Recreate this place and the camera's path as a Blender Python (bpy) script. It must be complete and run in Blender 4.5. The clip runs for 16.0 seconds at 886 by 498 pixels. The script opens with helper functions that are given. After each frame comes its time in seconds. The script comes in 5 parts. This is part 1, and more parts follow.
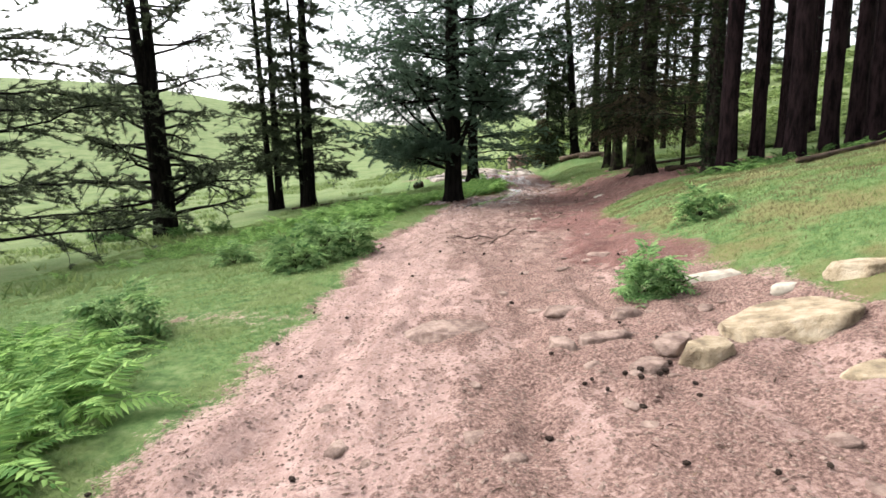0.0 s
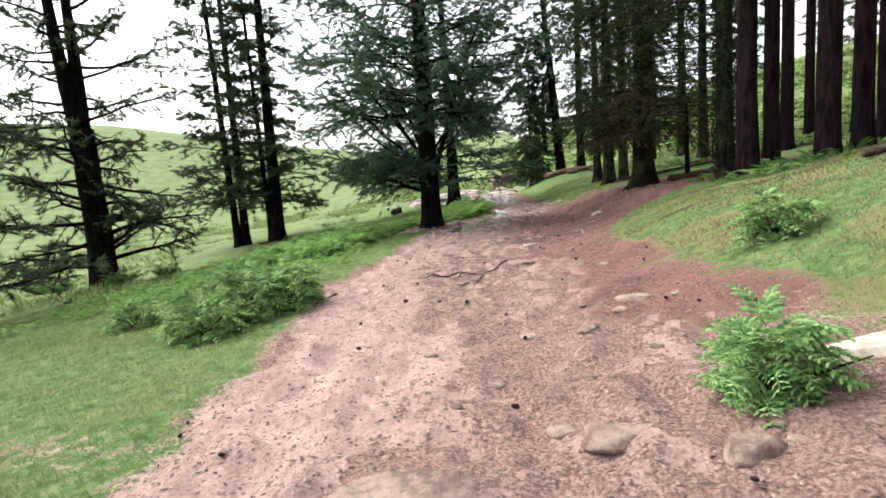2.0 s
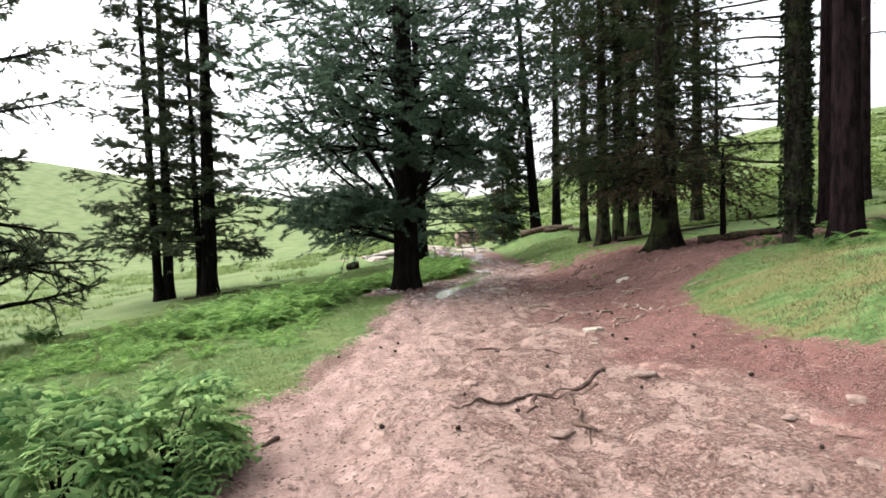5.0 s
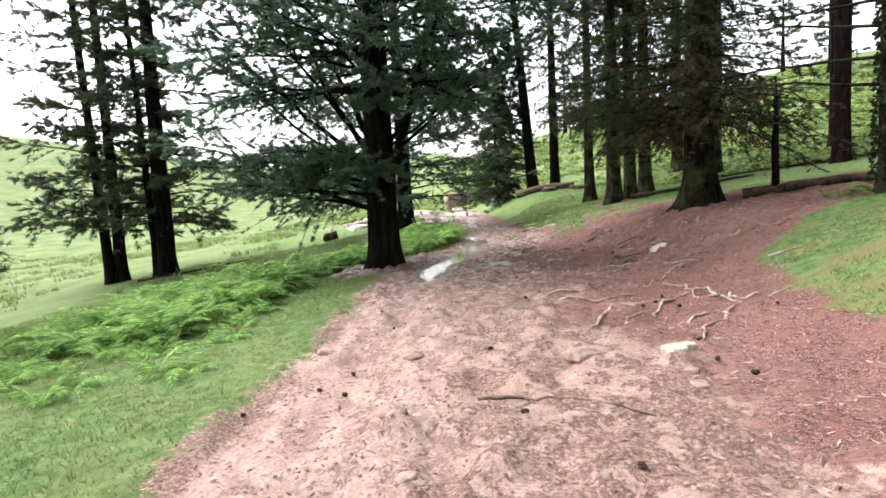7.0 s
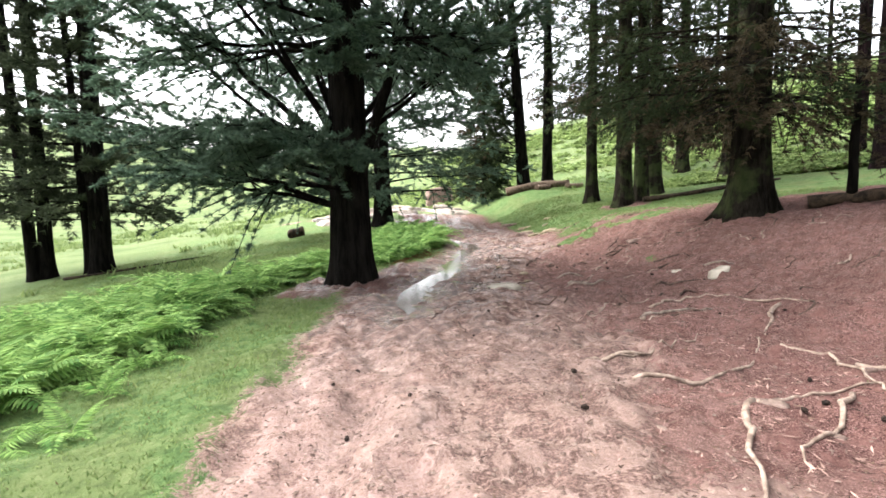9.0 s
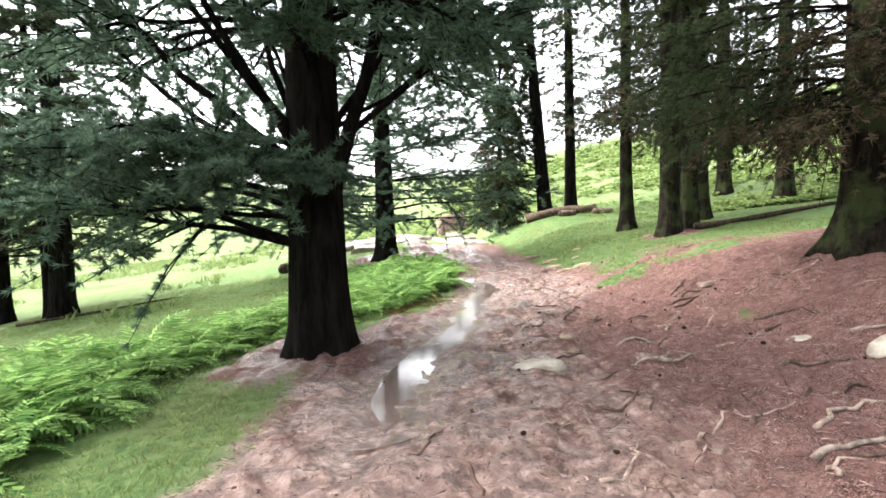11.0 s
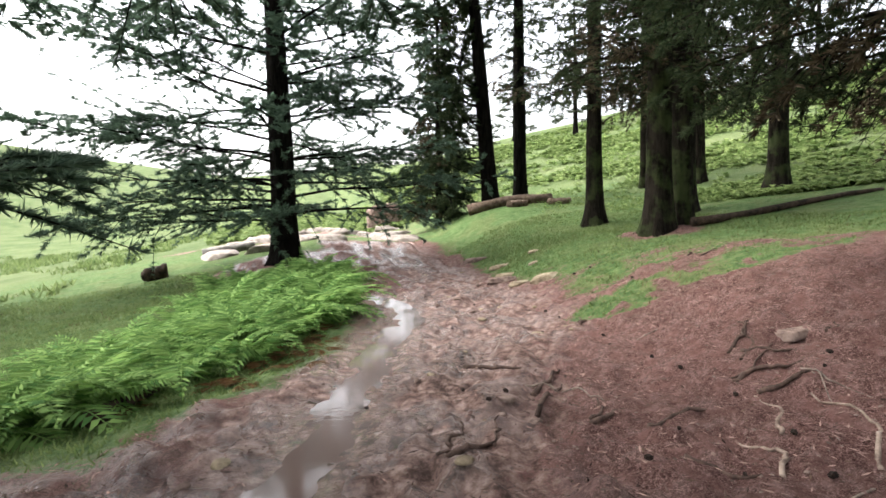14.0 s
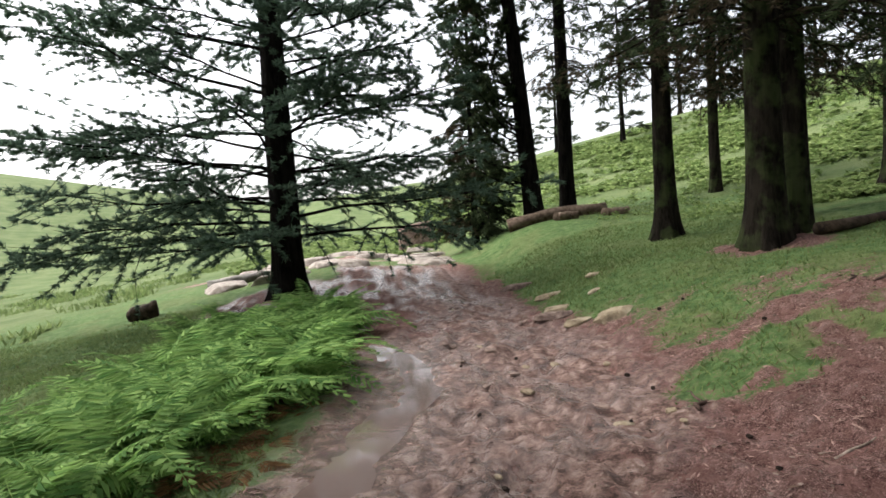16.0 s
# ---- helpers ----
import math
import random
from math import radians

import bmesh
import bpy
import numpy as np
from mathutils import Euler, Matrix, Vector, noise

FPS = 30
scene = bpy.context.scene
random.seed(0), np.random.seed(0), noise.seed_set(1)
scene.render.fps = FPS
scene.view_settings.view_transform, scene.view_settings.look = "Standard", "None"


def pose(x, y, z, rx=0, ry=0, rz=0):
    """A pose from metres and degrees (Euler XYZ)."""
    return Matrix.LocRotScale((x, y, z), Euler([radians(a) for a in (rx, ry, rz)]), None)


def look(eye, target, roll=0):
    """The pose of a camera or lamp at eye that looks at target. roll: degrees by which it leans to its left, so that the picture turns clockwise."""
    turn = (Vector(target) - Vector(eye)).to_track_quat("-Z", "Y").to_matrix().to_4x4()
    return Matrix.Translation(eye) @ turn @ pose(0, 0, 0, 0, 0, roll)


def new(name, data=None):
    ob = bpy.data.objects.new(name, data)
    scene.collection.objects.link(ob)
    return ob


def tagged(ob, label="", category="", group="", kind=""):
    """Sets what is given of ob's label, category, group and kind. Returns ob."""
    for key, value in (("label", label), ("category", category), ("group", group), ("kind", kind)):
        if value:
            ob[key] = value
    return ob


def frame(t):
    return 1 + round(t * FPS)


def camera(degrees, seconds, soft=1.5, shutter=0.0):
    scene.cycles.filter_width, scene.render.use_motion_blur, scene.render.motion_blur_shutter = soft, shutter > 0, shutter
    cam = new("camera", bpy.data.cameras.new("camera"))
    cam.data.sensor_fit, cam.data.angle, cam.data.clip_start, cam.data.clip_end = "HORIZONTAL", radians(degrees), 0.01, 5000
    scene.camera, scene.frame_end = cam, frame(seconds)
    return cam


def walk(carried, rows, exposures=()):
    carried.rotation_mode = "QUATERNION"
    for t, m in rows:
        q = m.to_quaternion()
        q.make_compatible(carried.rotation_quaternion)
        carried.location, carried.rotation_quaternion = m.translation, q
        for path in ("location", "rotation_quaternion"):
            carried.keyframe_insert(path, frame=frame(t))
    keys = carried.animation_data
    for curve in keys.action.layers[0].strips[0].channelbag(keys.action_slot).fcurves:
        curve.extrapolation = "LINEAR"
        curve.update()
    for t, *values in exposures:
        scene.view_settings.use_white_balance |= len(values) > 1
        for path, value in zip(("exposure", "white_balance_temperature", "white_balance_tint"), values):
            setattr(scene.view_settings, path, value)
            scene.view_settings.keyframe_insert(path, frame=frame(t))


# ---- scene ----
cam = camera(75.2, 16.0, soft=1.6)
PATH = [
    (0, (0.594, 0.902, 1.523), (0.556, 2.873, 1.181), -0.9),
    (0.5, (0.789, 1.591, 1.513), (0.805, 3.576, 1.273), -1.7),
    (1, (0.876, 2.238, 1.454), (0.862, 4.226, 1.231), -0.5),
    (1.5, (0.954, 2.854, 1.397), (0.999, 4.849, 1.251), 0.1),
    (2, (0.808, 3.507, 1.331), (0.818, 5.49, 1.071), -3.8),
    (2.5, (0.651, 4.217, 1.265), (0.518, 6.199, 1.035), -8.0),
    (3, (0.459, 4.908, 1.236), (0.418, 6.901, 1.073), -1.2),
    (3.5, (0.377, 5.665, 1.181), (0.349, 7.657, 1.008), 0.3),
    (4, (0.141, 6.296, 1.154), (0.088, 8.286, 0.961), -5.2),
    (4.5, (0.061, 6.989, 1.129), (0.104, 8.986, 1.015), -5.5),
    (5, (0.019, 7.668, 1.131), (0.224, 9.657, 1.06), -1.1),
    (7.5, (0.507, 11.326, 1.056), (0.74, 13.301, 0.844), -3.2),
    (8, (0.541, 12.029, 1.086), (0.81, 14.002, 0.904), -2.1),
    (8.2, (0.552, 12.308, 1.087), (0.858, 14.276, 0.899), -1.0),
    (10.3, (0.982, 15.309, 1.098), (1.271, 17.272, 0.851), -1.9),
    (10.5, (1.061, 15.604, 1.095), (1.254, 17.579, 0.851), -1.0),
    (11, (1.169, 16.12, 1.096), (1.428, 18.099, 0.969), -1.7),
    (11.5, (1.365, 16.859, 1.096), (1.667, 18.83, 0.943), -1.7),
    (12, (1.548, 17.519, 1.081), (1.883, 19.489, 0.993), -2.2),
    (12.5, (1.753, 18.247, 1.053), (2.169, 20.197, 0.895), -2.2),
    (13, (1.912, 18.899, 1.056), (2.308, 20.856, 0.944), -0.7),
    (13.5, (2.153, 19.542, 1.075), (2.574, 21.493, 0.946), -2.1),
    (14, (2.352, 20.125, 1.046), (2.8, 22.067, 0.881), -1.3),
    (14.5, (2.624, 20.755, 1.057), (3.138, 22.685, 0.943), -2.8),
    (15, (2.861, 21.287, 1.012), (3.299, 23.238, 0.969), -0.2),
    (15.5, (3.021, 21.909, 0.993), (3.367, 23.873, 0.851), -4.6),
    (16, (3.132, 22.58, 0.956), (3.433, 24.555, 0.863), -3.5),
]
walk(cam, [(t, look(eye, target, roll)) for t, eye, target, roll in PATH],
     [(0, 1.7), (3, 1.8), (5, 1.82), (7.5, 2.3), (10.5, 2.75), (11.5, 2.98), (12.5, 2.85), (13.5, 2.28), (14.5, 1.97), (16, 1.5)])

# ---- world, sun and exposure ----
SUN_ELEVATION, SUN_TURN = radians(50), radians(-60)
world = bpy.data.worlds.new("overcast_sky")
scene.world = world
world.use_nodes = True
wn, wl = world.node_tree.nodes, world.node_tree.links
sky = wn.new("ShaderNodeTexSky")
sky.sky_type, sky.sun_disc = "NISHITA", False
sky.sun_elevation, sky.sun_rotation = SUN_ELEVATION, SUN_TURN
sky.air_density, sky.dust_density, sky.ozone_density = 1.0, 4.0, 1.0
veil = wn.new("ShaderNodeHueSaturation")
veil.inputs["Saturation"].default_value = 0.22
wl.new(sky.outputs[0], veil.inputs["Color"])
wl.new(veil.outputs[0], wn["Background"].inputs[0])
wn["Background"].inputs[1].default_value = 0.15
sun = new("sun", bpy.data.lights.new("sun", "SUN"))
sun.data.energy, sun.data.angle, sun.data.color = 2.2, radians(60), (1.0, 0.96, 0.92)
sun.matrix_world = look((0, 0, 0), (-math.sin(SUN_TURN) * math.cos(SUN_ELEVATION), -math.cos(SUN_TURN) * math.cos(SUN_ELEVATION), -math.sin(SUN_ELEVATION)))

# ---- numbers and meshes ----
def lattice(i, j, seed):
    h = np.sin(i * 127.1 + j * 311.7 + seed * 74.7) * 43758.5453
    return h - np.floor(h)


def soft_noise(x, y, seed=0):
    """Smooth noise from 0 to 1 over the plan."""
    x, y = np.asarray(x, float), np.asarray(y, float)
    i, j = np.floor(x), np.floor(y)
    u, v = x - i, y - j
    u, v = u * u * (3 - 2 * u), v * v * (3 - 2 * v)
    return (lattice(i, j, seed) * (1 - u) + lattice(i + 1, j, seed) * u) * (1 - v) + (lattice(i, j + 1, seed) * (1 - u) + lattice(i + 1, j + 1, seed) * u) * v


def layered(x, y, seed=0, octaves=3):
    return sum(soft_noise(x * 2 ** k, y * 2 ** k, seed + k) * 0.5 ** k for k in range(octaves)) / sum(0.5 ** k for k in range(octaves))


def step(a, b, x):
    t = np.clip((np.asarray(x, float) - a) / (b - a), 0, 1)
    return t * t * (3 - 2 * t)


def soft_plus(s, w):
    return w * np.logaddexp(0, s / w)


EDGE_Y = [0, 4, 6.4, 10, 12.4, 14.3, 16, 18, 20, 22, 24, 26, 28.5, 32, 40]
EDGE_X = [-1.35, -1.28, -1.13, -0.9, -1.05, -0.6, -0.35, 0, 0.25, 0.6, 1.2, 2.6, 3.0, 3.0, 2.5]
BANK_Y = [0, 5, 9.4, 12.4, 15, 17.4, 20, 24, 28, 33, 40]
BANK_X = [3.6, 3.4, 3.2, 3.5, 4.2, 5.0, 5.2, 5.2, 5.6, 6.2, 6.5]
STREAM_Y = [19.5, 21.5, 22.3, 23.0, 23.7, 24.4, 25.2, 26.0, 26.7, 27.4, 28.2, 28.8, 29.3]
STREAM_X = [1.15, 1.5, 1.8, 2.1, 2.38, 2.52, 2.8, 2.98, 3.25, 3.58, 3.66, 3.45, 3.25]


def stream_gap(x, y):
    return np.abs(x - np.interp(y, STREAM_Y, STREAM_X)) + 6 * np.clip(19.5 - y, 0, 9) + 6 * np.clip(y - 29.6, 0, 9)


def base_height(x, y):
    x, y = np.asarray(x, float), np.asarray(y, float)
    yc = np.clip(y, -4, 38)
    l, r, v = np.interp(yc, EDGE_Y, EDGE_X), np.interp(yc, BANK_Y, BANK_X), (yc - 20) / 20
    rise = soft_plus(x - r, 0.4)
    rise = np.where(rise > 14, 14 + 10 * np.tanh((rise - 14) / 10), rise)
    fall = soft_plus(l - x, 0.6)
    fall = 28 * np.tanh(fall / 28)
    bank, m = np.tanh(rise / 1.2), np.clip((x - l) / (r - l), 0, 1)
    z = -0.374 - 0.247 * v + 0.271 * v ** 2 + 0.462 * v ** 3 - 0.004 * m - 0.462 * m * v
    z = z + rise * (0.157 - 0.081 * v + 0.063 * v * v) + bank * (0.54 + 0.141 * v - 0.021 * v * v) - fall * (0.12 + 0.021 * v)
    z = z + 0.36 * np.exp(-((x - 8.2) / 3.0) ** 2 - ((y - 38.5) / 3.4) ** 2)
    # the valley's sides
    dx, dy = x - 2, y - 22
    far, az = np.hypot(dx, dy), np.degrees(np.arctan2(dx, dy))
    left = np.interp(az, [-180, -90, -60, -32, -18, -6, 8], [4, 7, 9, 9, 6.5, 4.2, 4.0]) * (az < 8)
    right = np.interp(az, [4, 12, 25, 45, 80, 180], [4.0, 4.2, 6.0, 9.5, 10, 4]) * (az >= 8)
    z = z + step(45, 230, far) * 190 * np.tan(np.radians(left)) + step(16, 85, far) * 70 * np.tan(np.radians(right))
    return z


def height(x, y):
    """The ground's height, with ruts, hummocks and the runnel."""
    x, y = np.asarray(x, float), np.asarray(y, float)
    bare = bare_share(x, y)
    z = base_height(x, y)
    z = z + (layered(x * 0.9, y * 0.9, 3) - 0.5) * 0.10 * (1 - bare) + (layered(x * 2.6, y * 2.6, 9) - 0.5) * 0.05
    z = z + bare * ((layered(x * 4.5, y * 3.5, 21) - 0.5) * 0.13 + np.abs(layered(x * 2.2, y * 1.6, 25) - 0.5) * 0.16)
    z = z + bare * step(14, 19, y) * ((np.abs(layered(x * 4.6, y * 3.8, 33, 2) - 0.5) * 2 - 0.3) * 0.075)
    z = z + bare * step(13, 18, y) * ((layered(x * 7.5, y * 6.5, 35, 2) - 0.5) * 0.085)
    # the runnel's bed, level across, with an uneven shore
    gap = stream_gap(x, y)
    calm = np.exp(-(gap / 0.42) ** 4)
    bed = base_height(np.interp(y, STREAM_Y, STREAM_X), y) + 0.03 + (layered(x * 5.5, y * 3.2, 51) - 0.5) * 0.035 + (layered(x * 14, y * 9, 52, 2) - 0.5) * 0.026
    z = z * (1 - calm) + bed * calm
    l = np.interp(y, EDGE_Y, EDGE_X)
    rut = step(-2, 6, y) * step(24, 15, y)
    z = z - 0.07 * np.exp(-((x - l - 0.75 - 0.2 * (layered(y * 0.6, x * 0, 93) - 0.5)) / 0.2) ** 2) * rut + 0.035 * np.exp(-((x - l - 1.15) / 0.2) ** 2) * rut - 0.05 * np.exp(-((x - l - 2.35) / 0.25) ** 2) * step(16, 8, y)
    # the worn lip where the turf breaks off
    z = z - 0.055 * step(-0.1, 0.15, x - l + (layered(x * 2.5, y * 2.5, 95) - 0.5) * 0.5) * np.exp(-((x - l) / 0.6) ** 2) * step(3, 7, y) * step(21, 17, y)
    return z - 0.06 * np.exp(-(gap / 0.35) ** 2)


def bare_share(x, y):
    """1 on bare earth or needles, 0 on grass."""
    x, y = np.asarray(x, float), np.asarray(y, float)
    n = (layered(x * 1.3, y * 1.3, 40) - 0.5) * 1.1
    l = np.interp(y, EDGE_Y, EDGE_X)
    r = np.interp(y, [0, 4.5, 5, 7.2, 9.4, 10.5, 11.4, 12.4, 13.2, 15, 16, 17.4, 18.5, 20, 26, 30, 33, 36, 38], [6.5, 6.0, 3.7, 3.45, 3.4, 3.5, 3.8, 3.5, 3.6, 4.25, 4.5, 5.3, 7.0, 12.0, 9.4, 6.0, 6.2, 6.4, 6.0])
    w = 0.4
    s = step(-w, w, x - l + n * 0.5) * step(-w, w, r - x + n * 0.6)
    s = s * step(39.2, 37.8, y + 0.4 * (x - 4) + n)
    # a faint side path worn into the turf
    s = np.maximum(s, (0.42 + n * 0.5) * np.exp(-((y - 7.15 + 0.25 * (x + 2)) / 0.4) ** 2) * step(-4.5, -3.0, x) * (x < 0))
    # grass strips under the spruces
    strip = np.exp(-(((x - 7.2) / 1.9) ** 4 + ((y - 26.2 + 0.15 * (x - 6.5)) / 0.5) ** 2) * 0.9) + np.exp(-(((x - 5.95) / 0.55) ** 2 + ((y - 22.15) / 0.4) ** 2))
    bank = step(25.9, 28.2, y + 0.3 * (x - 6) + 3.0 * (layered(x * 0.9, y * 1.6, 49) - 0.5)) * step(5.4, 6.3, x)
    s = s * (1 - np.clip(strip * 1.25 * step(0.3, 0.55, layered(x * 2.4, y * 2.4, 47)) + n * 1.2, 0, 0.72) * step(0.2, 0.5, strip)) * (1 - np.clip(bank * 0.62 + (layered(x * 2.0, y * 3.2, 44) - 0.5) * 1.1 + n * 0.5, 0, 1) * step(0.05, 0.4, bank))
    # needle beds round the boles
    for bx, by, br in ((0.62, 22.74, 1.15), (1.77, 34.7, 1.7), (7.83, 23.0, 2.6), (8.7, 29.6, 0.7)):
        s = np.maximum(s, step(br + 0.4, br - 0.4, np.hypot(x - bx, y - by) + n * 0.8))
    return np.clip(s, 0, 1)


def needle_share(x, y):
    x, y = np.asarray(x, float), np.asarray(y, float)
    n = (layered(x * 0.8, y * 0.8, 60) - 0.5) * 1.6
    l = np.interp(y, EDGE_Y, EDGE_X)
    side = step(2.9 - 0.5 * step(11, 15, y), 4.2 - 0.8 * step(11, 15, y), x - l + n * 0.9) * step(6.5, 8.5, y)
    deep = step(16.0, 21.8, y + 0.9 * (x - 1.2) + n * 2.4) * (1 - 0.7 * np.exp(-((x - l - 1.9) / 1.3) ** 2))
    bole = sum(step(1.9, 0.8, np.hypot(x - bx, y - by)) for bx, by in ((0.62, 22.74), (1.77, 34.7), (8.7, 29.6), (7.83, 23.0)))
    return np.clip(np.maximum(np.maximum(side, deep * (1 - 0.75 * np.exp(-(stream_gap(x, y) / 0.9) ** 2))), bole), 0, 1)


class Shape:
    """Gathers vertices and faces of one mesh."""

    def __init__(self):
        self.v, self.f, self.n = [], [], 0

    def add(self, v, *faces):
        self.v.append(np.asarray(v, np.float32))
        self.f += [np.asarray(f, np.int32) + self.n for f in faces]
        self.n += len(v)

    def mesh(self, name, material, smooth=True):
        me = bpy.data.meshes.new(name)
        if self.n:
            v = np.concatenate(self.v)
            loops = np.concatenate([f.ravel() for f in self.f])
            sizes = np.concatenate([np.full(len(f), f.shape[1], np.int32) for f in self.f])
            me.vertices.add(len(v))
            me.vertices.foreach_set("co", v.ravel())
            me.loops.add(len(loops))
            me.loops.foreach_set("vertex_index", loops.astype(np.int32))
            me.polygons.add(len(sizes))
            me.polygons.foreach_set("loop_start", np.concatenate([[0], np.cumsum(sizes)[:-1]]).astype(np.int32))
            me.polygons.foreach_set("use_smooth", np.full(len(sizes), smooth))
            me.update(calc_edges=True)
        me.materials.append(material)
        return me


def part(name, shape, material, parent, label="", smooth=True):
    ob = new(name, shape.mesh(name, material, smooth) if isinstance(shape, Shape) else shape)
    ob.parent = parent
    return tagged(ob, label) if label else ob


def thing(name, place, label, category, group="", kind=""):
    ob = new(name)
    ob.location = place
    return tagged(ob, label, category, group, kind)


def unit(v):
    return v / np.maximum(np.linalg.norm(v, axis=-1, keepdims=True), 1e-9)


def tube(shape, pts, radii, sides=6, cap=True, flute=None):
    """A round bar along points; flute(ring, angle) gives a factor on the radius."""
    pts, radii = np.asarray(pts, float), np.asarray(radii, float)
    n = len(pts)
    tan = unit(np.gradient(pts, axis=0))
    ref = np.array([0.0, 0, 1]) if abs(tan[0][2]) < 0.9 else np.array([1.0, 0, 0])
    a = unit(np.cross(tan, ref))
    b = np.cross(tan, a)
    ang = np.linspace(0, 2 * math.pi, sides, endpoint=False)
    rad = radii[:, None] * (np.array([[flute(k, t) for t in ang] for k in range(n)]) if flute else np.ones((n, sides)))
    v = pts[:, None] + rad[..., None] * (np.cos(ang)[None, :, None] * a[:, None] + np.sin(ang)[None, :, None] * b[:, None])
    i, j = np.meshgrid(np.arange(n - 1), np.arange(sides), indexing="ij")
    k = (j + 1) % sides
    quads = np.stack([i * sides + j, i * sides + k, (i + 1) * sides + k, (i + 1) * sides + j], -1).reshape(-1, 4)
    faces = [quads[:, ::-1]]
    if cap:
        faces += [np.arange(sides)[None], ((n - 1) * sides + np.arange(sides))[None, ::-1]]
    shape.add(v.reshape(-1, 3), *faces)


def needles(shape, pos, way, count, length, width, spread, r):
    """Thin blades that fan out from each place along its way."""
    pos, way = np.repeat(pos, count, 0), np.repeat(way, count, 0)
    d = unit(unit(way) * [1, 1, 0.7] + r.normal(0, spread, pos.shape) * [1, 1, 0.6])
    s = unit(np.cross(d, r.normal(0, 1, pos.shape)))
    ln = length * r.uniform(0.6, 1.15, (len(pos), 1))
    v = np.stack([pos - s * width / 2, pos + s * width / 2, pos + d * ln], 1).reshape(-1, 3)
    shape.add(v, np.arange(len(v)).reshape(-1, 3))


# ---- materials ----
def material(name, rough=0.8):
    m = bpy.data.materials.new(name)
    m.use_nodes = True
    n, l = m.node_tree.nodes, m.node_tree.links
    b = n["Principled BSDF"]
    b.inputs["Roughness"].default_value = rough
    b.inputs["Specular IOR Level"].default_value = 0.15
    return m, n, l, b


def noise_node(n, l, scale, detail=4, rough=0.6, stretch=(1, 1, 1), world_space=True):
    c = n.new("ShaderNodeNewGeometry" if world_space else "ShaderNodeTexCoord")
    mp = n.new("ShaderNodeMapping")
    mp.inputs["Scale"].default_value = stretch
    l.new(c.outputs["Position" if world_space else "Object"], mp.inputs[0])
    t = n.new("ShaderNodeTexNoise")
    t.inputs["Scale"].default_value, t.inputs["Detail"].default_value, t.inputs["Roughness"].default_value = scale, detail, rough
    l.new(mp.outputs[0], t.inputs["Vector"])
    return t.outputs["Fac"]


def ramp(n, l, fac, stops):
    r = n.new("ShaderNodeValToRGB")
    while len(r.color_ramp.elements) < len(stops):
        r.color_ramp.elements.new(0.5)
    for e, (p, c) in zip(r.color_ramp.elements, stops):
        e.position, e.color = p, (*c, 1)
    l.new(fac, r.inputs[0])
    return r.outputs[0]


def mixed(n, l, fac, a, b):
    m = n.new("ShaderNodeMix")
    m.data_type = "RGBA"
    for socket, value in ((m.inputs[0], fac), (m.inputs[6], a), (m.inputs[7], b)):
        if isinstance(value, bpy.types.NodeSocket):
            l.new(value, socket)
        else:
            socket.default_value = value if isinstance(value, float) else (*value, 1)
    return m.outputs[2]


def sums(n, l, op, a, b):
    m = n.new("ShaderNodeMath")
    m.operation, m.use_clamp = op, False
    for socket, value in zip(m.inputs, (a, b)):
        if isinstance(value, bpy.types.NodeSocket):
            l.new(value, socket)
        else:
            socket.default_value = value
    return m.outputs[0]


def bumped(n, l, b, fac, strength, distance):
    u = n.new("ShaderNodeBump")
    u.inputs["Strength"].default_value, u.inputs["Distance"].default_value = strength, distance
    l.new(fac, u.inputs["Height"])
    l.new(u.outputs[0], b.inputs["Normal"])


def simple(name, dark, light, scale=6, rough=0.85, stretch=(1, 1, 1), relief=0.5, depth=0.02, local=False, mid=None):
    m, n, l, b = material(name, rough)
    f = noise_node(n, l, scale, 6, 0.65, stretch, not local)
    stops = [(0.38, dark), (0.62, light)] if mid is None else [(0.37, dark), (0.5, mid), (0.63, light)]
    l.new(ramp(n, l, f, stops), b.inputs["Base Color"])
    if relief:
        bumped(n, l, b, noise_node(n, l, scale * 2.5, 6, 0.7, stretch, not local), relief, depth)
    return m


def leafy(name, dark, light, glow=0.35, scale=1.2):
    """Leaves: each piece a little different, light passes through."""
    m, n, l, b = material(name, 0.75)
    b.inputs["Specular IOR Level"].default_value = 0.06
    g = n.new("ShaderNodeNewGeometry")
    mixf = sums(n, l, "ADD", sums(n, l, "MULTIPLY", g.outputs["Random Per Island"], 0.55), sums(n, l, "MULTIPLY", noise_node(n, l, scale, 3), 0.45))
    col = ramp(n, l, mixf, [(0.2, dark), (0.8, light)])
    l.new(col, b.inputs["Base Color"])
    tr = n.new("ShaderNodeBsdfTranslucent")
    l.new(col, tr.inputs[0])
    mx = n.new("ShaderNodeMixShader")
    mx.inputs[0].default_value = glow
    l.new(b.outputs[0], mx.inputs[1])
    l.new(tr.outputs[0], mx.inputs[2])
    l.new(mx.outputs[0], n["Material Output"].inputs[0])
    return m


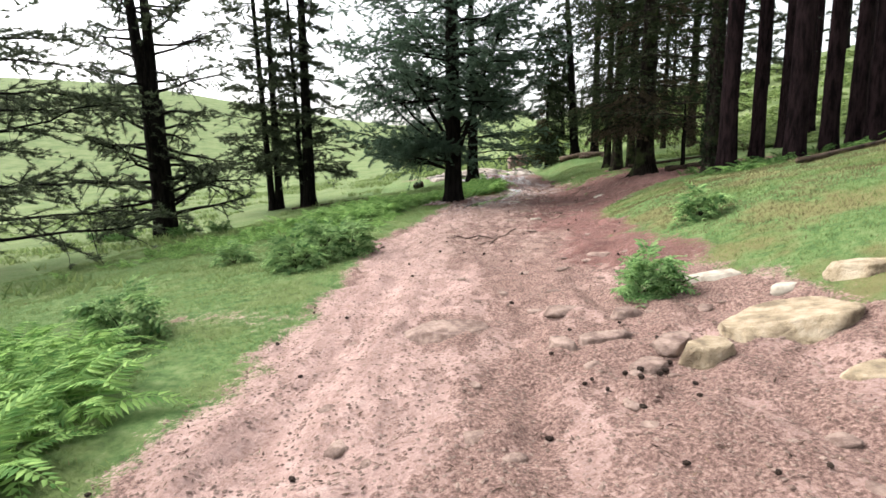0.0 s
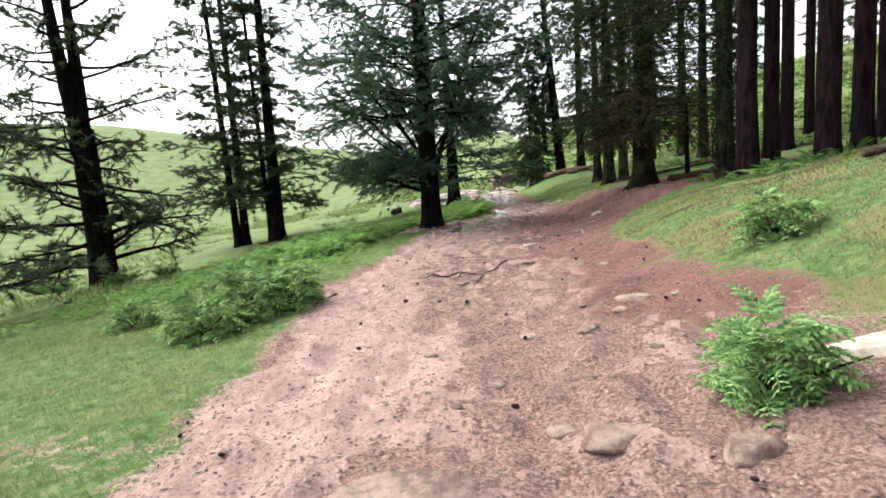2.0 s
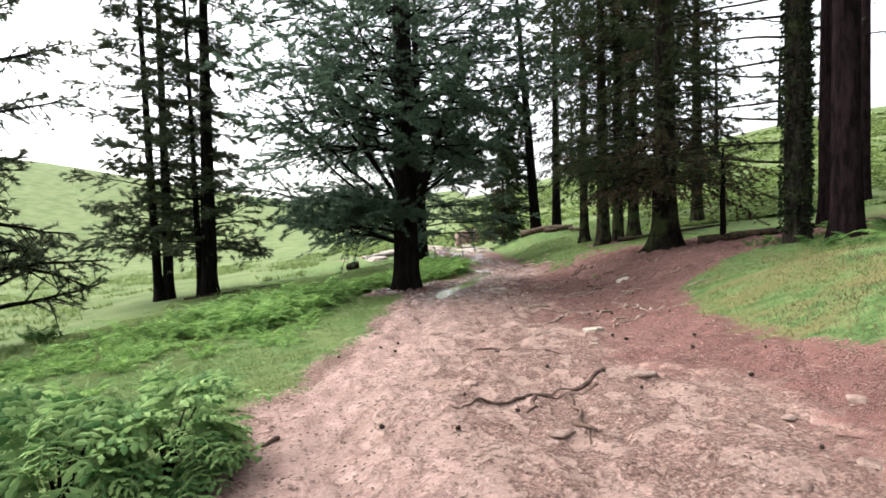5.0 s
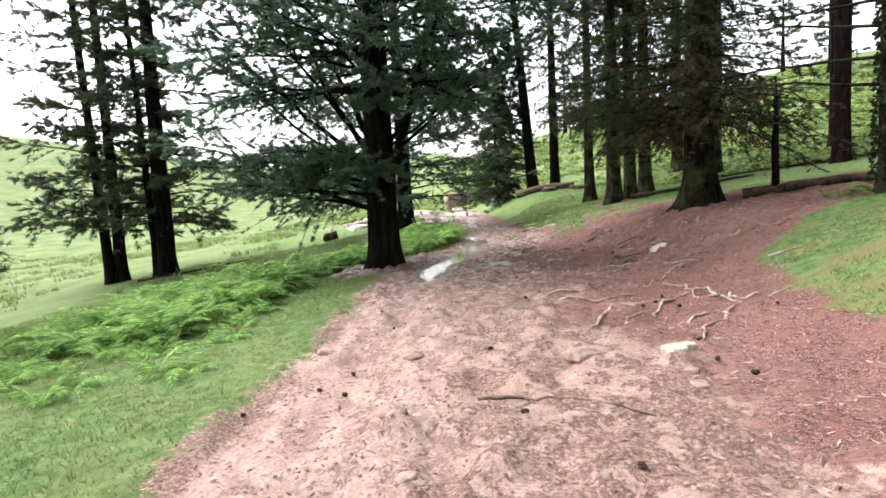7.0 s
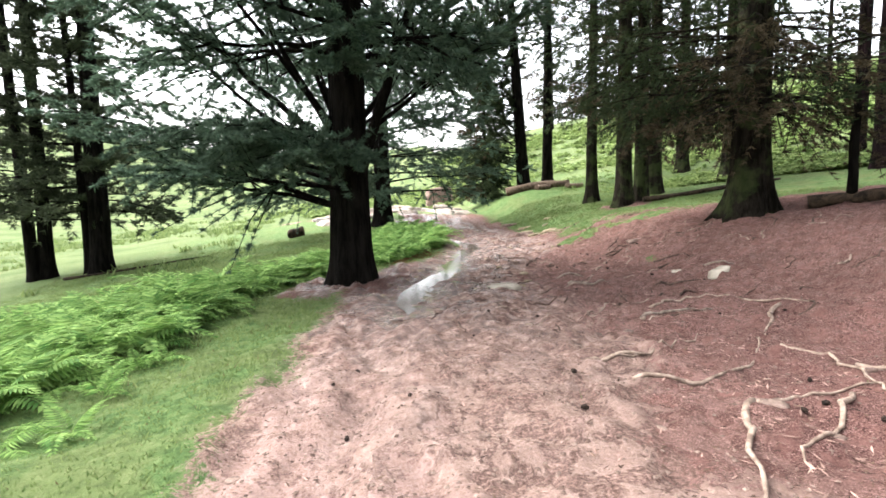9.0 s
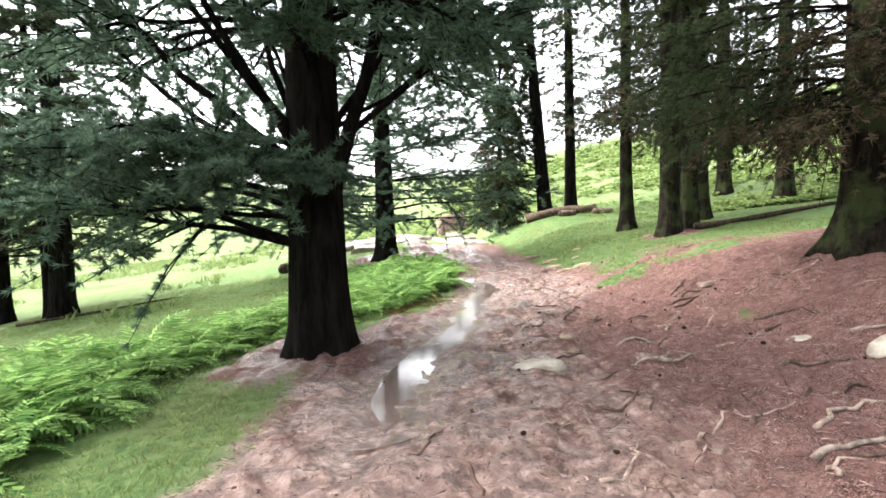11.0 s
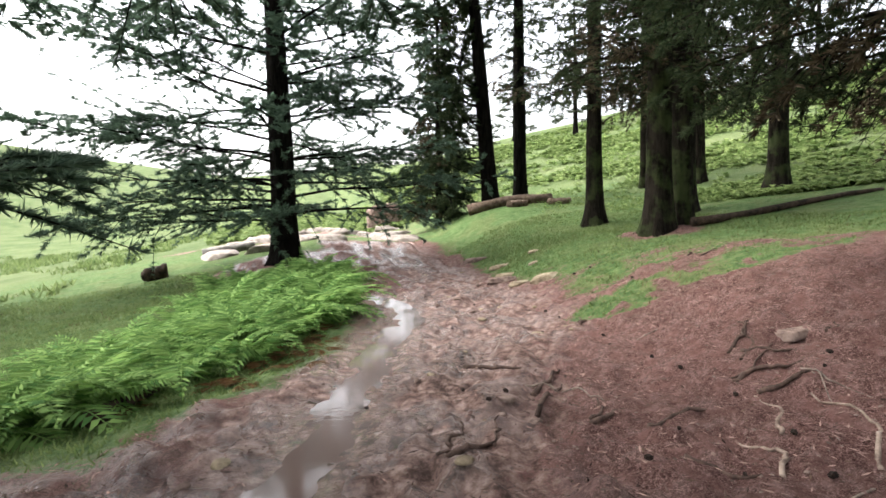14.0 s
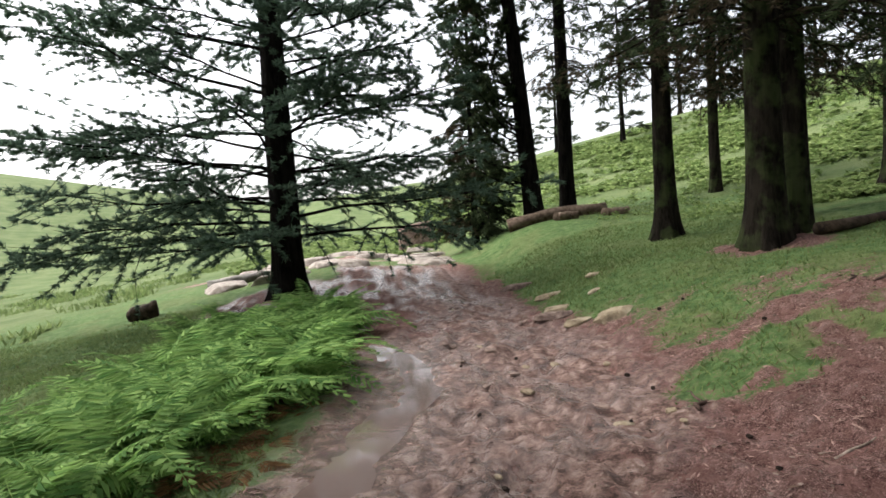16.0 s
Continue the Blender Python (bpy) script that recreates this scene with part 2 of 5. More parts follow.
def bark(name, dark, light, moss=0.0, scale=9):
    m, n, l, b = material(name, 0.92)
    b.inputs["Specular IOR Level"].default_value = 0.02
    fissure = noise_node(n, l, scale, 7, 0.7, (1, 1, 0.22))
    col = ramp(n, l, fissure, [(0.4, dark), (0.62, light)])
    if moss:
        patch = ramp(n, l, noise_node(n, l, 2.2, 4), [(0.5, (0, 0, 0)), (0.62, (moss, moss, moss))])
        col = mixed(n, l, patch, col, (0.06, 0.085, 0.03))
    l.new(col, b.inputs["Base Color"])
    bumped(n, l, b, noise_node(n, l, scale * 1.3, 7, 0.75, (1, 1, 0.2)), 1.0, 0.08)
    return m


def ground_material():
    m, n, l, b = material("earth_and_turf", 0.9)
    b.inputs["Specular IOR Level"].default_value = 0.08

    def share(name):
        a = n.new("ShaderNodeAttribute")
        a.attribute_name = name
        return a.outputs["Fac"]

    fine, mid, broad = noise_node(n, l, 42, 6, 0.75), noise_node(n, l, 6.5, 7, 0.7), noise_node(n, l, 1.0, 5, 0.6)
    grain, plates = noise_node(n, l, 110, 3, 0.6), noise_node(n, l, 1.3, 3, 0.5, (1.4, 0.7, 1))
    streak = noise_node(n, l, 2.6, 6, 0.7, (2.0, 0.5, 1))
    pale = ramp(n, l, mid, [(0.34, (0.19, 0.115, 0.094)), (0.43, (0.285, 0.187, 0.163)), (0.52, (0.347, 0.236, 0.209)), (0.66, (0.43, 0.318, 0.287))])
    grit = ramp(n, l, fine, [(0.36, (0.11, 0.064, 0.053)), (0.44, (0.3, 0.203, 0.179)), (0.62, (0.43, 0.326, 0.294))])
    pale = mixed(n, l, 0.42, pale, grit)
    worn = ramp(n, l, streak, [(0.46, (0, 0, 0)), (0.6, (0.75, 0.75, 0.75))])
    pale = mixed(n, l, worn, pale, mixed(n, l, 0.5, grit, (0.115, 0.0632, 0.0522)))
    soil = ramp(n, l, fine, [(0.38, (0.055, 0.033, 0.028)), (0.5, (0.165, 0.102, 0.085)), (0.62, (0.31, 0.213, 0.182))])
    rough_part = ramp(n, l, sums(n, l, "ADD", share("soil"), sums(n, l, "ADD", sums(n, l, "MULTIPLY", sums(n, l, "SUBTRACT", plates, 0.5), 2.0), sums(n, l, "MULTIPLY", sums(n, l, "SUBTRACT", mid, 0.5), 2.6))), [(0.5, (0, 0, 0)), (0.57, (0.85, 0.85, 0.85))])
    pale = mixed(n, l, rough_part, pale, soil)
    litter = ramp(n, l, sums(n, l, "ADD", sums(n, l, "MULTIPLY", fine, 0.45), sums(n, l, "MULTIPLY", grain, 0.55)), [(0.38, (0.02, 0.0105, 0.0095)), (0.49, (0.116, 0.056, 0.049)), (0.63, (0.35, 0.225, 0.2))])
    litter = mixed(n, l, ramp(n, l, mid, [(0.47, (0, 0, 0)), (0.6, (0.8, 0.8, 0.8))]), litter, (0.18, 0.092, 0.08))
    litter = mixed(n, l, ramp(n, l, broad, [(0.44, (0, 0, 0)), (0.6, (0.65, 0.65, 0.65))]), litter, mixed(n, l, 0.5, litter, (0.055, 0.03, 0.026)))
    turf = ramp(n, l, mid, [(0.36, (0.05, 0.093, 0.03)), (0.5, (0.088, 0.145, 0.05)), (0.64, (0.138, 0.185, 0.078))])
    faded = ramp(n, l, broad, [(0.47, (0, 0, 0)), (0.58, (0.8, 0.8, 0.8))])
    turf = mixed(n, l, sums(n, l, "MULTIPLY", faded, sums(n, l, "ADD", 0.3, sums(n, l, "MULTIPLY", share("dry"), 0.7))), turf, (0.15, 0.132, 0.06))
    field = ramp(n, l, noise_node(n, l, 0.45, 5), [(0.36, (0.072, 0.108, 0.04)), (0.64, (0.122, 0.15, 0.066))])
    turf = mixed(n, l, share("field"), turf, field)
    blur = sums(n, l, "MULTIPLY", sums(n, l, "SUBTRACT", mid, 0.5), 1.6)
    blur = sums(n, l, "ADD", blur, sums(n, l, "MULTIPLY", sums(n, l, "SUBTRACT", fine, 0.5), 1.4))
    nf = ramp(n, l, sums(n, l, "ADD", share("needle"), blur), [(0.36, (0, 0, 0)), (0.64, (1, 1, 1))])
    bf = ramp(n, l, sums(n, l, "ADD", share("bare"), blur), [(0.38, (0, 0, 0)), (0.62, (1, 1, 1))])
    col = mixed(n, l, bf, turf, mixed(n, l, nf, pale, litter))
    # worn flat plates of pale earth with broken edges
    flags = noise_node(n, l, 3.4, 7, 0.68, (1.2, 0.85, 1))
    slab = sums(n, l, "MULTIPLY", ramp(n, l, flags, [(0.485, (0, 0, 0)), (0.515, (1, 1, 1))]), share("slab"))
    slab = sums(n, l, "MULTIPLY", slab, sums(n, l, "SUBTRACT", 1.0, sums(n, l, "MULTIPLY", nf, 0.75)))
    slabcol = mixed(n, l, 0.3, ramp(n, l, mid, [(0.35, (0.22, 0.145, 0.12)), (0.65, (0.35, 0.258, 0.22))]), grit)
    seam = ramp(n, l, flags, [(0.445, (0, 0, 0)), (0.475, (0.6, 0.6, 0.6)), (0.49, (0, 0, 0))])
    col = mixed(n, l, sums(n, l, "MULTIPLY", seam, sums(n, l, "MULTIPLY", bf, share("slab"))), col, (0.07, 0.042, 0.035))
    col = mixed(n, l, sums(n, l, "MULTIPLY", sums(n, l, "MULTIPLY", slab, bf), 0.7), col, slabcol)
    mud = share("mud")
    cell = n.new("ShaderNodeTexVoronoi")
    cell.inputs["Scale"].default_value = 10.0
    warp = n.new("ShaderNodeVectorMath")
    warp.operation = "MULTIPLY_ADD"
    warp.inputs[1].default_value = (0.16, 0.16, 0.16)
    spot = n.new("ShaderNodeTexNoise")
    spot.inputs["Scale"].default_value, spot.inputs["Detail"].default_value = 7.0, 3.0
    here = n.new("ShaderNodeNewGeometry")
    l.new(here.outputs["Position"], spot.inputs["Vector"])
    l.new(spot.outputs["Color"], warp.inputs[0])
    l.new(here.outputs["Position"], warp.inputs[2])
    l.new(warp.outputs[0], cell.inputs["Vector"])
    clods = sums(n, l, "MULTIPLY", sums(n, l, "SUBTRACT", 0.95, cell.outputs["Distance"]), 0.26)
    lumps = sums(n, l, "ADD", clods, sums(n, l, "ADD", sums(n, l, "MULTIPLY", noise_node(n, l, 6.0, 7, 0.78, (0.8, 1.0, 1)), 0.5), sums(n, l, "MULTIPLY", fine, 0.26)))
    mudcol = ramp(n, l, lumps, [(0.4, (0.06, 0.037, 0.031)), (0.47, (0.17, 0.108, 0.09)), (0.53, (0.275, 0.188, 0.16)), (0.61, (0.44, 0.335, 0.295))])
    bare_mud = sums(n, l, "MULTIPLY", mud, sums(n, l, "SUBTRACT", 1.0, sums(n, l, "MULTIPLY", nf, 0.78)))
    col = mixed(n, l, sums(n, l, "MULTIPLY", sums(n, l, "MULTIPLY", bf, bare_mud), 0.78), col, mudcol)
    wet = share("wet")
    col = mixed(n, l, sums(n, l, "MULTIPLY", wet, 0.25), col, (0.0405, 0.0248, 0.0203))
    l.new(col, b.inputs["Base Color"])
    l.new(sums(n, l, "ADD", 0.06, sums(n, l, "MULTIPLY", wet, 0.55)), b.inputs["Specular IOR Level"])
    l.new(sums(n, l, "SUBTRACT", 0.92, sums(n, l, "MULTIPLY", wet, sums(n, l, "ADD", 0.34, mid))), b.inputs["Roughness"])
    relief = sums(n, l, "ADD", mid, sums(n, l, "ADD", sums(n, l, "MULTIPLY", fine, 0.4), sums(n, l, "MULTIPLY", sums(n, l, "MULTIPLY", lumps, mud), 0.8)))
    relief = sums(n, l, "MULTIPLY", relief, sums(n, l, "SUBTRACT", 1.0, sums(n, l, "MULTIPLY", wet, 0.2)))
    bumped(n, l, b, sums(n, l, "ADD", relief, sums(n, l, "MULTIPLY", slab, 0.3)), 1.0, 0.07)
    return m


M_GROUND = ground_material()
# Darker than real bark: the boles' backlit shade is put into these colours.
M_BARK_SHADED = bark("shaded_pine_bark", (0.0028, 0.0026, 0.0023), (0.012, 0.0104, 0.009))
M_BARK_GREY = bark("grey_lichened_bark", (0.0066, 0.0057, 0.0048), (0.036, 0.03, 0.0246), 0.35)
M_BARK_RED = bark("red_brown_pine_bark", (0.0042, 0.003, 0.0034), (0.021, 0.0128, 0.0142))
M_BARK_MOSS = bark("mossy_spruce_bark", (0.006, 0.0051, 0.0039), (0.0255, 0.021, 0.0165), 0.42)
M_LOG = simple("weathered_log_wood", (0.0585, 0.0383, 0.027), (0.153, 0.113, 0.0855), 7, 0.85, (1, 1, 1))
M_LOG_ROT = simple("rotten_log_wood", (0.0113, 0.0081, 0.00585), (0.0585, 0.0405, 0.027), 8, 0.95)
M_LOG_PALE = simple("bleached_log_wood", (0.09, 0.081, 0.072), (0.248, 0.234, 0.216), 6, 0.85)
M_STICK = simple("barkless_stick_wood", (0.1, 0.075, 0.06), (0.27, 0.215, 0.18), 14, 0.85)
M_ROOT = simple("bare_root_wood", (0.13, 0.092, 0.072), (0.31, 0.24, 0.195), 12, 0.85)
M_ROOT_DARK = simple("dark_root_wood", (0.034, 0.022, 0.017), (0.105, 0.068, 0.054), 12, 0.85)
M_STONE = simple("ochre_sandstone", (0.14, 0.108, 0.073), (0.34, 0.285, 0.21), 5, 0.9, relief=0.9, depth=0.06, mid=(0.26, 0.208, 0.14))
M_STONE_BED = simple("bleached_stream_rock", (0.162, 0.135, 0.113), (0.306, 0.27, 0.239), 6, 0.85, relief=0.6)
M_STONE_PALE = simple("pale_limestone", (0.21, 0.18, 0.145), (0.38, 0.345, 0.285), 6, 0.85, relief=0.6)
M_STONE_PINK = simple("pinkish_earth_stone", (0.1, 0.066, 0.055), (0.25, 0.185, 0.155), 9, 0.9, relief=0.9, depth=0.03)
M_PINE = leafy("dark_pine_needles", (0.031, 0.058, 0.042), (0.122, 0.178, 0.122), 0.42, 0.8)
M_PINE_THIN = leafy("olive_pine_needles", (0.022, 0.032, 0.02), (0.08, 0.096, 0.055), 0.38, 0.9)
M_SPRUCE = leafy("spruce_needles", (0.012, 0.022, 0.011), (0.05, 0.066, 0.03), 0.35, 0.8)
M_SPRUCE_BROWN = leafy("browning_spruce_needles", (0.025, 0.02, 0.012), (0.088, 0.069, 0.042), 0.3, 0.9)
M_FERN = leafy("fresh_bracken", (0.062, 0.145, 0.038), (0.26, 0.4, 0.125), 0.5, 1.5)
M_BUSH = leafy("broad_shrub_leaves", (0.042, 0.102, 0.032), (0.22, 0.33, 0.125), 0.4, 2.5)
M_BUSH_FRESH = leafy("fresh_shrub_leaves", (0.05, 0.13, 0.04), (0.23, 0.36, 0.14), 0.4, 2.5)
M_FERN_DARK = leafy("deep_green_fern", (0.032, 0.075, 0.022), (0.105, 0.185, 0.058), 0.45, 1.5)
M_FERN_BROWN = leafy("withered_fern", (0.0585, 0.0315, 0.0135), (0.135, 0.0765, 0.0338), 0.3, 2)
M_GRASS = leafy("turf_blades", (0.068, 0.112, 0.034), (0.17, 0.215, 0.083), 0.5, 0.7)
M_GRASS_DRY = leafy("dry_grass_blades", (0.06, 0.062, 0.026), (0.17, 0.145, 0.075), 0.4, 0.9)
M_BRACKEN = leafy("hillside_bracken", (0.08, 0.13, 0.036), (0.22, 0.285, 0.105), 0.5, 0.5)
M_IVY = leafy("ivy_leaves", (0.0063, 0.0117, 0.00585), (0.027, 0.0383, 0.018), 0.15, 2)
M_CONE = simple("pine_cone_scales", (0.00675, 0.00495, 0.00405), (0.0315, 0.0203, 0.0149), 60, 0.9, depth=0.004)
M_LITTER = leafy("fallen_twigs_and_leaves", (0.0158, 0.009, 0.0063), (0.149, 0.099, 0.072), 0.05, 4)
M_NEEDLE_LITTER = leafy("dry_needle_litter", (0.016, 0.008, 0.0065), (0.38, 0.25, 0.21), 0.05, 4)
M_GRAVEL = leafy("loose_gravel", (0.07, 0.045, 0.037), (0.21, 0.155, 0.13), 0.0, 4)
M_WATER, _n, _l, _b = material("shallow_water", 0.05)
_b.inputs["Base Color"].default_value = (0.11, 0.08, 0.07, 1)
_b.inputs["IOR"].default_value = 1.45
_b.inputs["Specular IOR Level"].default_value = 1.0
bumped(_n, _l, _b, noise_node(_n, _l, 14, 3), 0.05, 0.02)

# ---- the ground ----
def lines(lo, hi, stepping, reach):
    core = np.arange(lo, hi + 1e-6, stepping)
    out, d = [], stepping
    while sum(out) < reach:
        d *= 1.13
        out.append(d)
    grow = np.cumsum(out)
    return np.concatenate([lo - grow[::-1], core, hi + grow])


def build_ground():
    xs, ys = lines(-2.6, 7.4, 0.05, 1500), lines(1.5, 31.0, 0.065, 1500)
    gx, gy = np.meshgrid(xs, ys)
    x, y = gx.ravel(), gy.ravel()
    v = np.stack([x, y, height(x, y)], 1)
    w, h = len(xs), len(ys)
    i, j = np.meshgrid(np.arange(w - 1), np.arange(h - 1))
    k = (j * w + i).ravel()
    s = Shape()
    s.add(v, np.stack([k, k + 1, k + w + 1, k + w], 1))
    me = s.mesh("ground", M_GROUND)
    rock = np.exp(-((y - 43 - 0.1 * (2 - x)) / 2.4) ** 2) * step(-4, -2, x) * step(7.5, 5.5, x) * step(0.3, 0.55, layered(x * 0.8, y * 0.8, 85))
    wetness = np.exp(-(stream_gap(x, y) / 0.55) ** 2) * step(0.32, 0.5, layered(x * 2.2, y * 1.6, 79)) + 0.8 * step(15, 22, y) * bare_share(x, y) * step(0.38, 0.56, layered(x * 4.1, y * 3.2, 77)) * step(3.6, 2.2, x - np.interp(y, EDGE_Y, EDGE_X) + 0.6 * layered(x, y, 78))
    field = step(-5, -13, x - 0.15 * (y - 30)) + step(40, 47, y) + step(13, 18, x) * step(24, 34, y)
    side = x - np.interp(y, EDGE_Y, EDGE_X)
    soil = 0.62 * step(1.5, 2.2, side + layered(x * 1.5, y, 83) - 0.5) + 0.3 * np.exp(-((side - 1.55) / 0.25) ** 2) + 0.35 * step(0.35, 0.0, side) + 0.3 * layered(x * 0.9, y * 0.5, 88) - 0.17 * step(1.9, 1.2, side) + 0.2 * step(7, 12, y)
    for name, values in (("bare", np.maximum(bare_share(x, y), rock)), ("needle", needle_share(x, y) * (1 - rock)), ("wet", wetness), ("field", field), ("soil", soil), ("dry", step(1.5, 4.0, x) * step(30, 14, y)), ("slab", step(0.35, 1.0, side) * step(3.9, 2.9, side + layered(x, y, 97) - 0.5) * step(7.5, 11, y) * step(23.5, 19, y)), ("mud", step(15.5, 20.5, y + 0.5 * layered(x, y, 91)))):
        a = me.attributes.new(name, "FLOAT", "POINT")
        a.data.foreach_set("value", np.clip(values, 0, 1).astype(np.float32))
    tagged(new("ground", me), "trodden pinkish earth track between turf and pine needles", "ground", kind="structure")


build_ground()


def build_runnel():
    """A film of water lying level in the runnel; the bed's own unevenness draws its shore."""
    s = Shape()
    n, w = 190, 9
    ys = np.linspace(19.9, 29.5, n)
    xs = np.interp(ys, STREAM_Y, STREAM_X)
    half = 0.22 * step(19.9, 20.8, ys) * step(29.5, 29.1, ys)
    across = np.linspace(-1, 1, w)
    level = base_height(xs, ys) - 0.014
    v = np.stack([xs[:, None] + across * half[:, None], np.repeat(ys[:, None], w, 1), np.repeat(level[:, None], w, 1)], -1).reshape(-1, 3)
    i, j = np.meshgrid(np.arange(n - 1), np.arange(w - 1), indexing="ij")
    k = (i * w + j).ravel()
    s.add(v, np.stack([k, k + 1, k + w + 1, k + w], 1))
    tagged(new("water_runnel", s.mesh("water_runnel", M_WATER)), "thin sheet of rain water running along the track", "puddle", kind="structure")


build_runnel()

# ---- trees ----
def on_ground(x, y, dz=0.0):
    return (x, y, float(height(x, y)) + dz)


def limb_line(start, way, length, lift, r, n=9, wobble=0.2):
    """Points of a bough that leaves along way and bends by lift (down if negative)."""
    t = np.linspace(0, 1, n)[:, None]
    side = np.cumsum(r.normal(0, wobble * length / n, (n, 3)), 0)
    return start + t * length * unit(np.asarray(way, float)) + t ** 2 * np.array([0, 0, lift]) + side * t


def build_trunk(tree, pts, radius, mat, flare=0.6, sides=16, top=0.25, lobes=5, seed=0, label="", name="trunk"):
    """A bole that swells into its roots and tapers upward."""
    r = np.random.default_rng(seed)
    n = len(pts)
    z = pts[:, 2] - pts[0, 2]
    rad = radius * (1 - (1 - top) * (z / z[-1]) ** 1.1) * (1 + flare * np.exp(-z / 0.38))
    ph = r.uniform(0, 6.28, 3)

    def flute(k, a):
        low = math.exp(-z[k] / 0.55)
        return 1 + 0.22 * low * math.cos(lobes * a + ph[0]) + 0.12 * low * math.cos((lobes - 2) * a + ph[1]) + 0.04 * math.sin(7 * a + ph[2] + 0.7 * z[k]) + 0.03 * math.sin(3 * a + 2.3 * z[k]) + 0.022 * math.sin(17 * a + 1.3 * math.sin(2 * z[k]) + ph[1])

    s = Shape()
    tube(s, pts, rad, sides, True, flute)
    return part(name, s, mat, tree, label)


def bole_line(h, lean=(0, 0), bend=0.1, r=None, n=18):
    z = np.concatenate([[-0.15, 0.0, 0.12, 0.28, 0.5, 0.8, 1.2], np.linspace(1.8, h, n - 7)])
    f = z / h
    w = np.cumsum(r.normal(0, bend / n, (n, 2)), 0)
    return np.stack([lean[0] * f + w[:, 0] * f, lean[1] * f + w[:, 1] * f, z], 1)


def along(pts, z):
    return np.array([np.interp(z, pts[:, 2], pts[:, k]) for k in range(3)])


def bough(tree, crown, start, way, length, lift, r, rad=0.05, twigs=12, tufts=6, count=8, needle=0.14, width=0.014, spread=0.5, flat=0.25, hang=0.0, from_t=0.3, mat=None, name="limb", sides=5, fan=0.5, twig=1.0):
    """One bough: its wood becomes a part, its needles join the crown."""
    line = limb_line(start, way, length, lift, r)
    s = Shape()
    tube(s, line, rad * np.linspace(1, 0.22, len(line)), sides, False)
    tan = unit(np.gradient(line, axis=0))
    pos, ways = [], []
    for k in range(twigs):
        t = from_t + (1 - from_t) * (k + r.uniform(0, 0.8)) / twigs
        f = t * (len(line) - 1)
        i = min(int(f), len(line) - 2)
        p, d = line[i] + (f - i) * (line[i + 1] - line[i]), tan[i]
        side = unit(np.cross(d, [0, 0, 1])) * (1 if k % 2 else -1)
        w = unit(d * r.uniform(0.1, 1.1) + side * r.uniform(0.25, 1.2) + np.array([0, 0, r.normal(0, flat * 1.4) - hang]))
        ln = length * fan * (1.15 - t) * r.uniform(0.6, 1.2) + 0.12
        tl = limb_line(p, w, ln, -0.1 * ln - hang * ln * 0.4, r, 3, 0.22)
        if twig:
            tube(s, tl, twig * np.linspace(rad * 0.28 * (1.2 - t) + 0.004, 0.003, 3), 3, False)
        u = r.uniform(0.15, 1.0, tufts) * 2
        iu = np.minimum(u.astype(int), 1)
        pos.append(tl[iu] + (u - iu)[:, None] * (tl[iu + 1] - tl[iu]))
        ways.append(np.repeat(w[None], tufts, 0) + np.array([0, 0, 0.12]))
    if tufts and count:
        needles(crown, np.concatenate(pos), np.concatenate(ways), count, needle, width, spread, r)
    part(name, s, mat, tree)


def spread_way(a, up):
    return np.array([math.cos(a) * math.cos(up), math.sin(a) * math.cos(up), math.sin(up)])


def start_tree(name, x, y, label, group=""):
    return thing(name, on_ground(x, y), label, "tree", group)


def layered_pine(x, y, radius, h, seed, label, limbs, low, span, twigs=14, tufts=6, count=8, needle=0.15, width=0.013, lean=(0, 0), thick=0.075, mat=M_BARK_SHADED, leaf=M_PINE, flare=0.7, sides=20, heavy=(), open_side=None, gather=1.15, loose=0.2):
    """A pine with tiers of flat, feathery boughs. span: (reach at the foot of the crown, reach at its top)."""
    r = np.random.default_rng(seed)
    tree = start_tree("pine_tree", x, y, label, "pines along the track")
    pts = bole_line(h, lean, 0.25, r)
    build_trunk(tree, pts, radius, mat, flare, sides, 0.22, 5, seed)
    crown = Shape()
    for k in range(limbs):
        f = (k + r.uniform(0, 0.9)) / limbs
        z = low + (h * 0.97 - low) * f ** gather
        a = k * 2.399 + r.normal(0, 0.3)
        reach = (span[0] + (span[1] - span[0]) * f) * r.uniform(0.7, 1.12)
        if open_side and z < 4.8 and math.cos(a - open_side) > 0.35:
            reach *= 0.55
        bough(tree, crown, along(pts, z), spread_way(a, r.uniform(0.0, 0.45) * (0.4 + f)), reach, -0.10 * reach * (1 - 0.7 * f), r, thick * (1 - 0.6 * f), twigs, tufts, count if z < 9.5 else count // 2, needle, width, 0.6, loose, 0, 0.3, mat)
    for z, a, up, reach, rad, bend, from_t in heavy:
        bough(tree, crown, along(pts, z), spread_way(a, up), reach, bend * reach, r, rad, int(twigs * 1.3), tufts, count * (2 if y < 30 else 1), needle * (0.72 if y < 30 else 1), width * (0.6 if y < 30 else 1), 0.75, 0.2, 0, from_t, mat, "limb", 6)
    part("crown", crown, leaf, tree, smooth=False)
    return tree


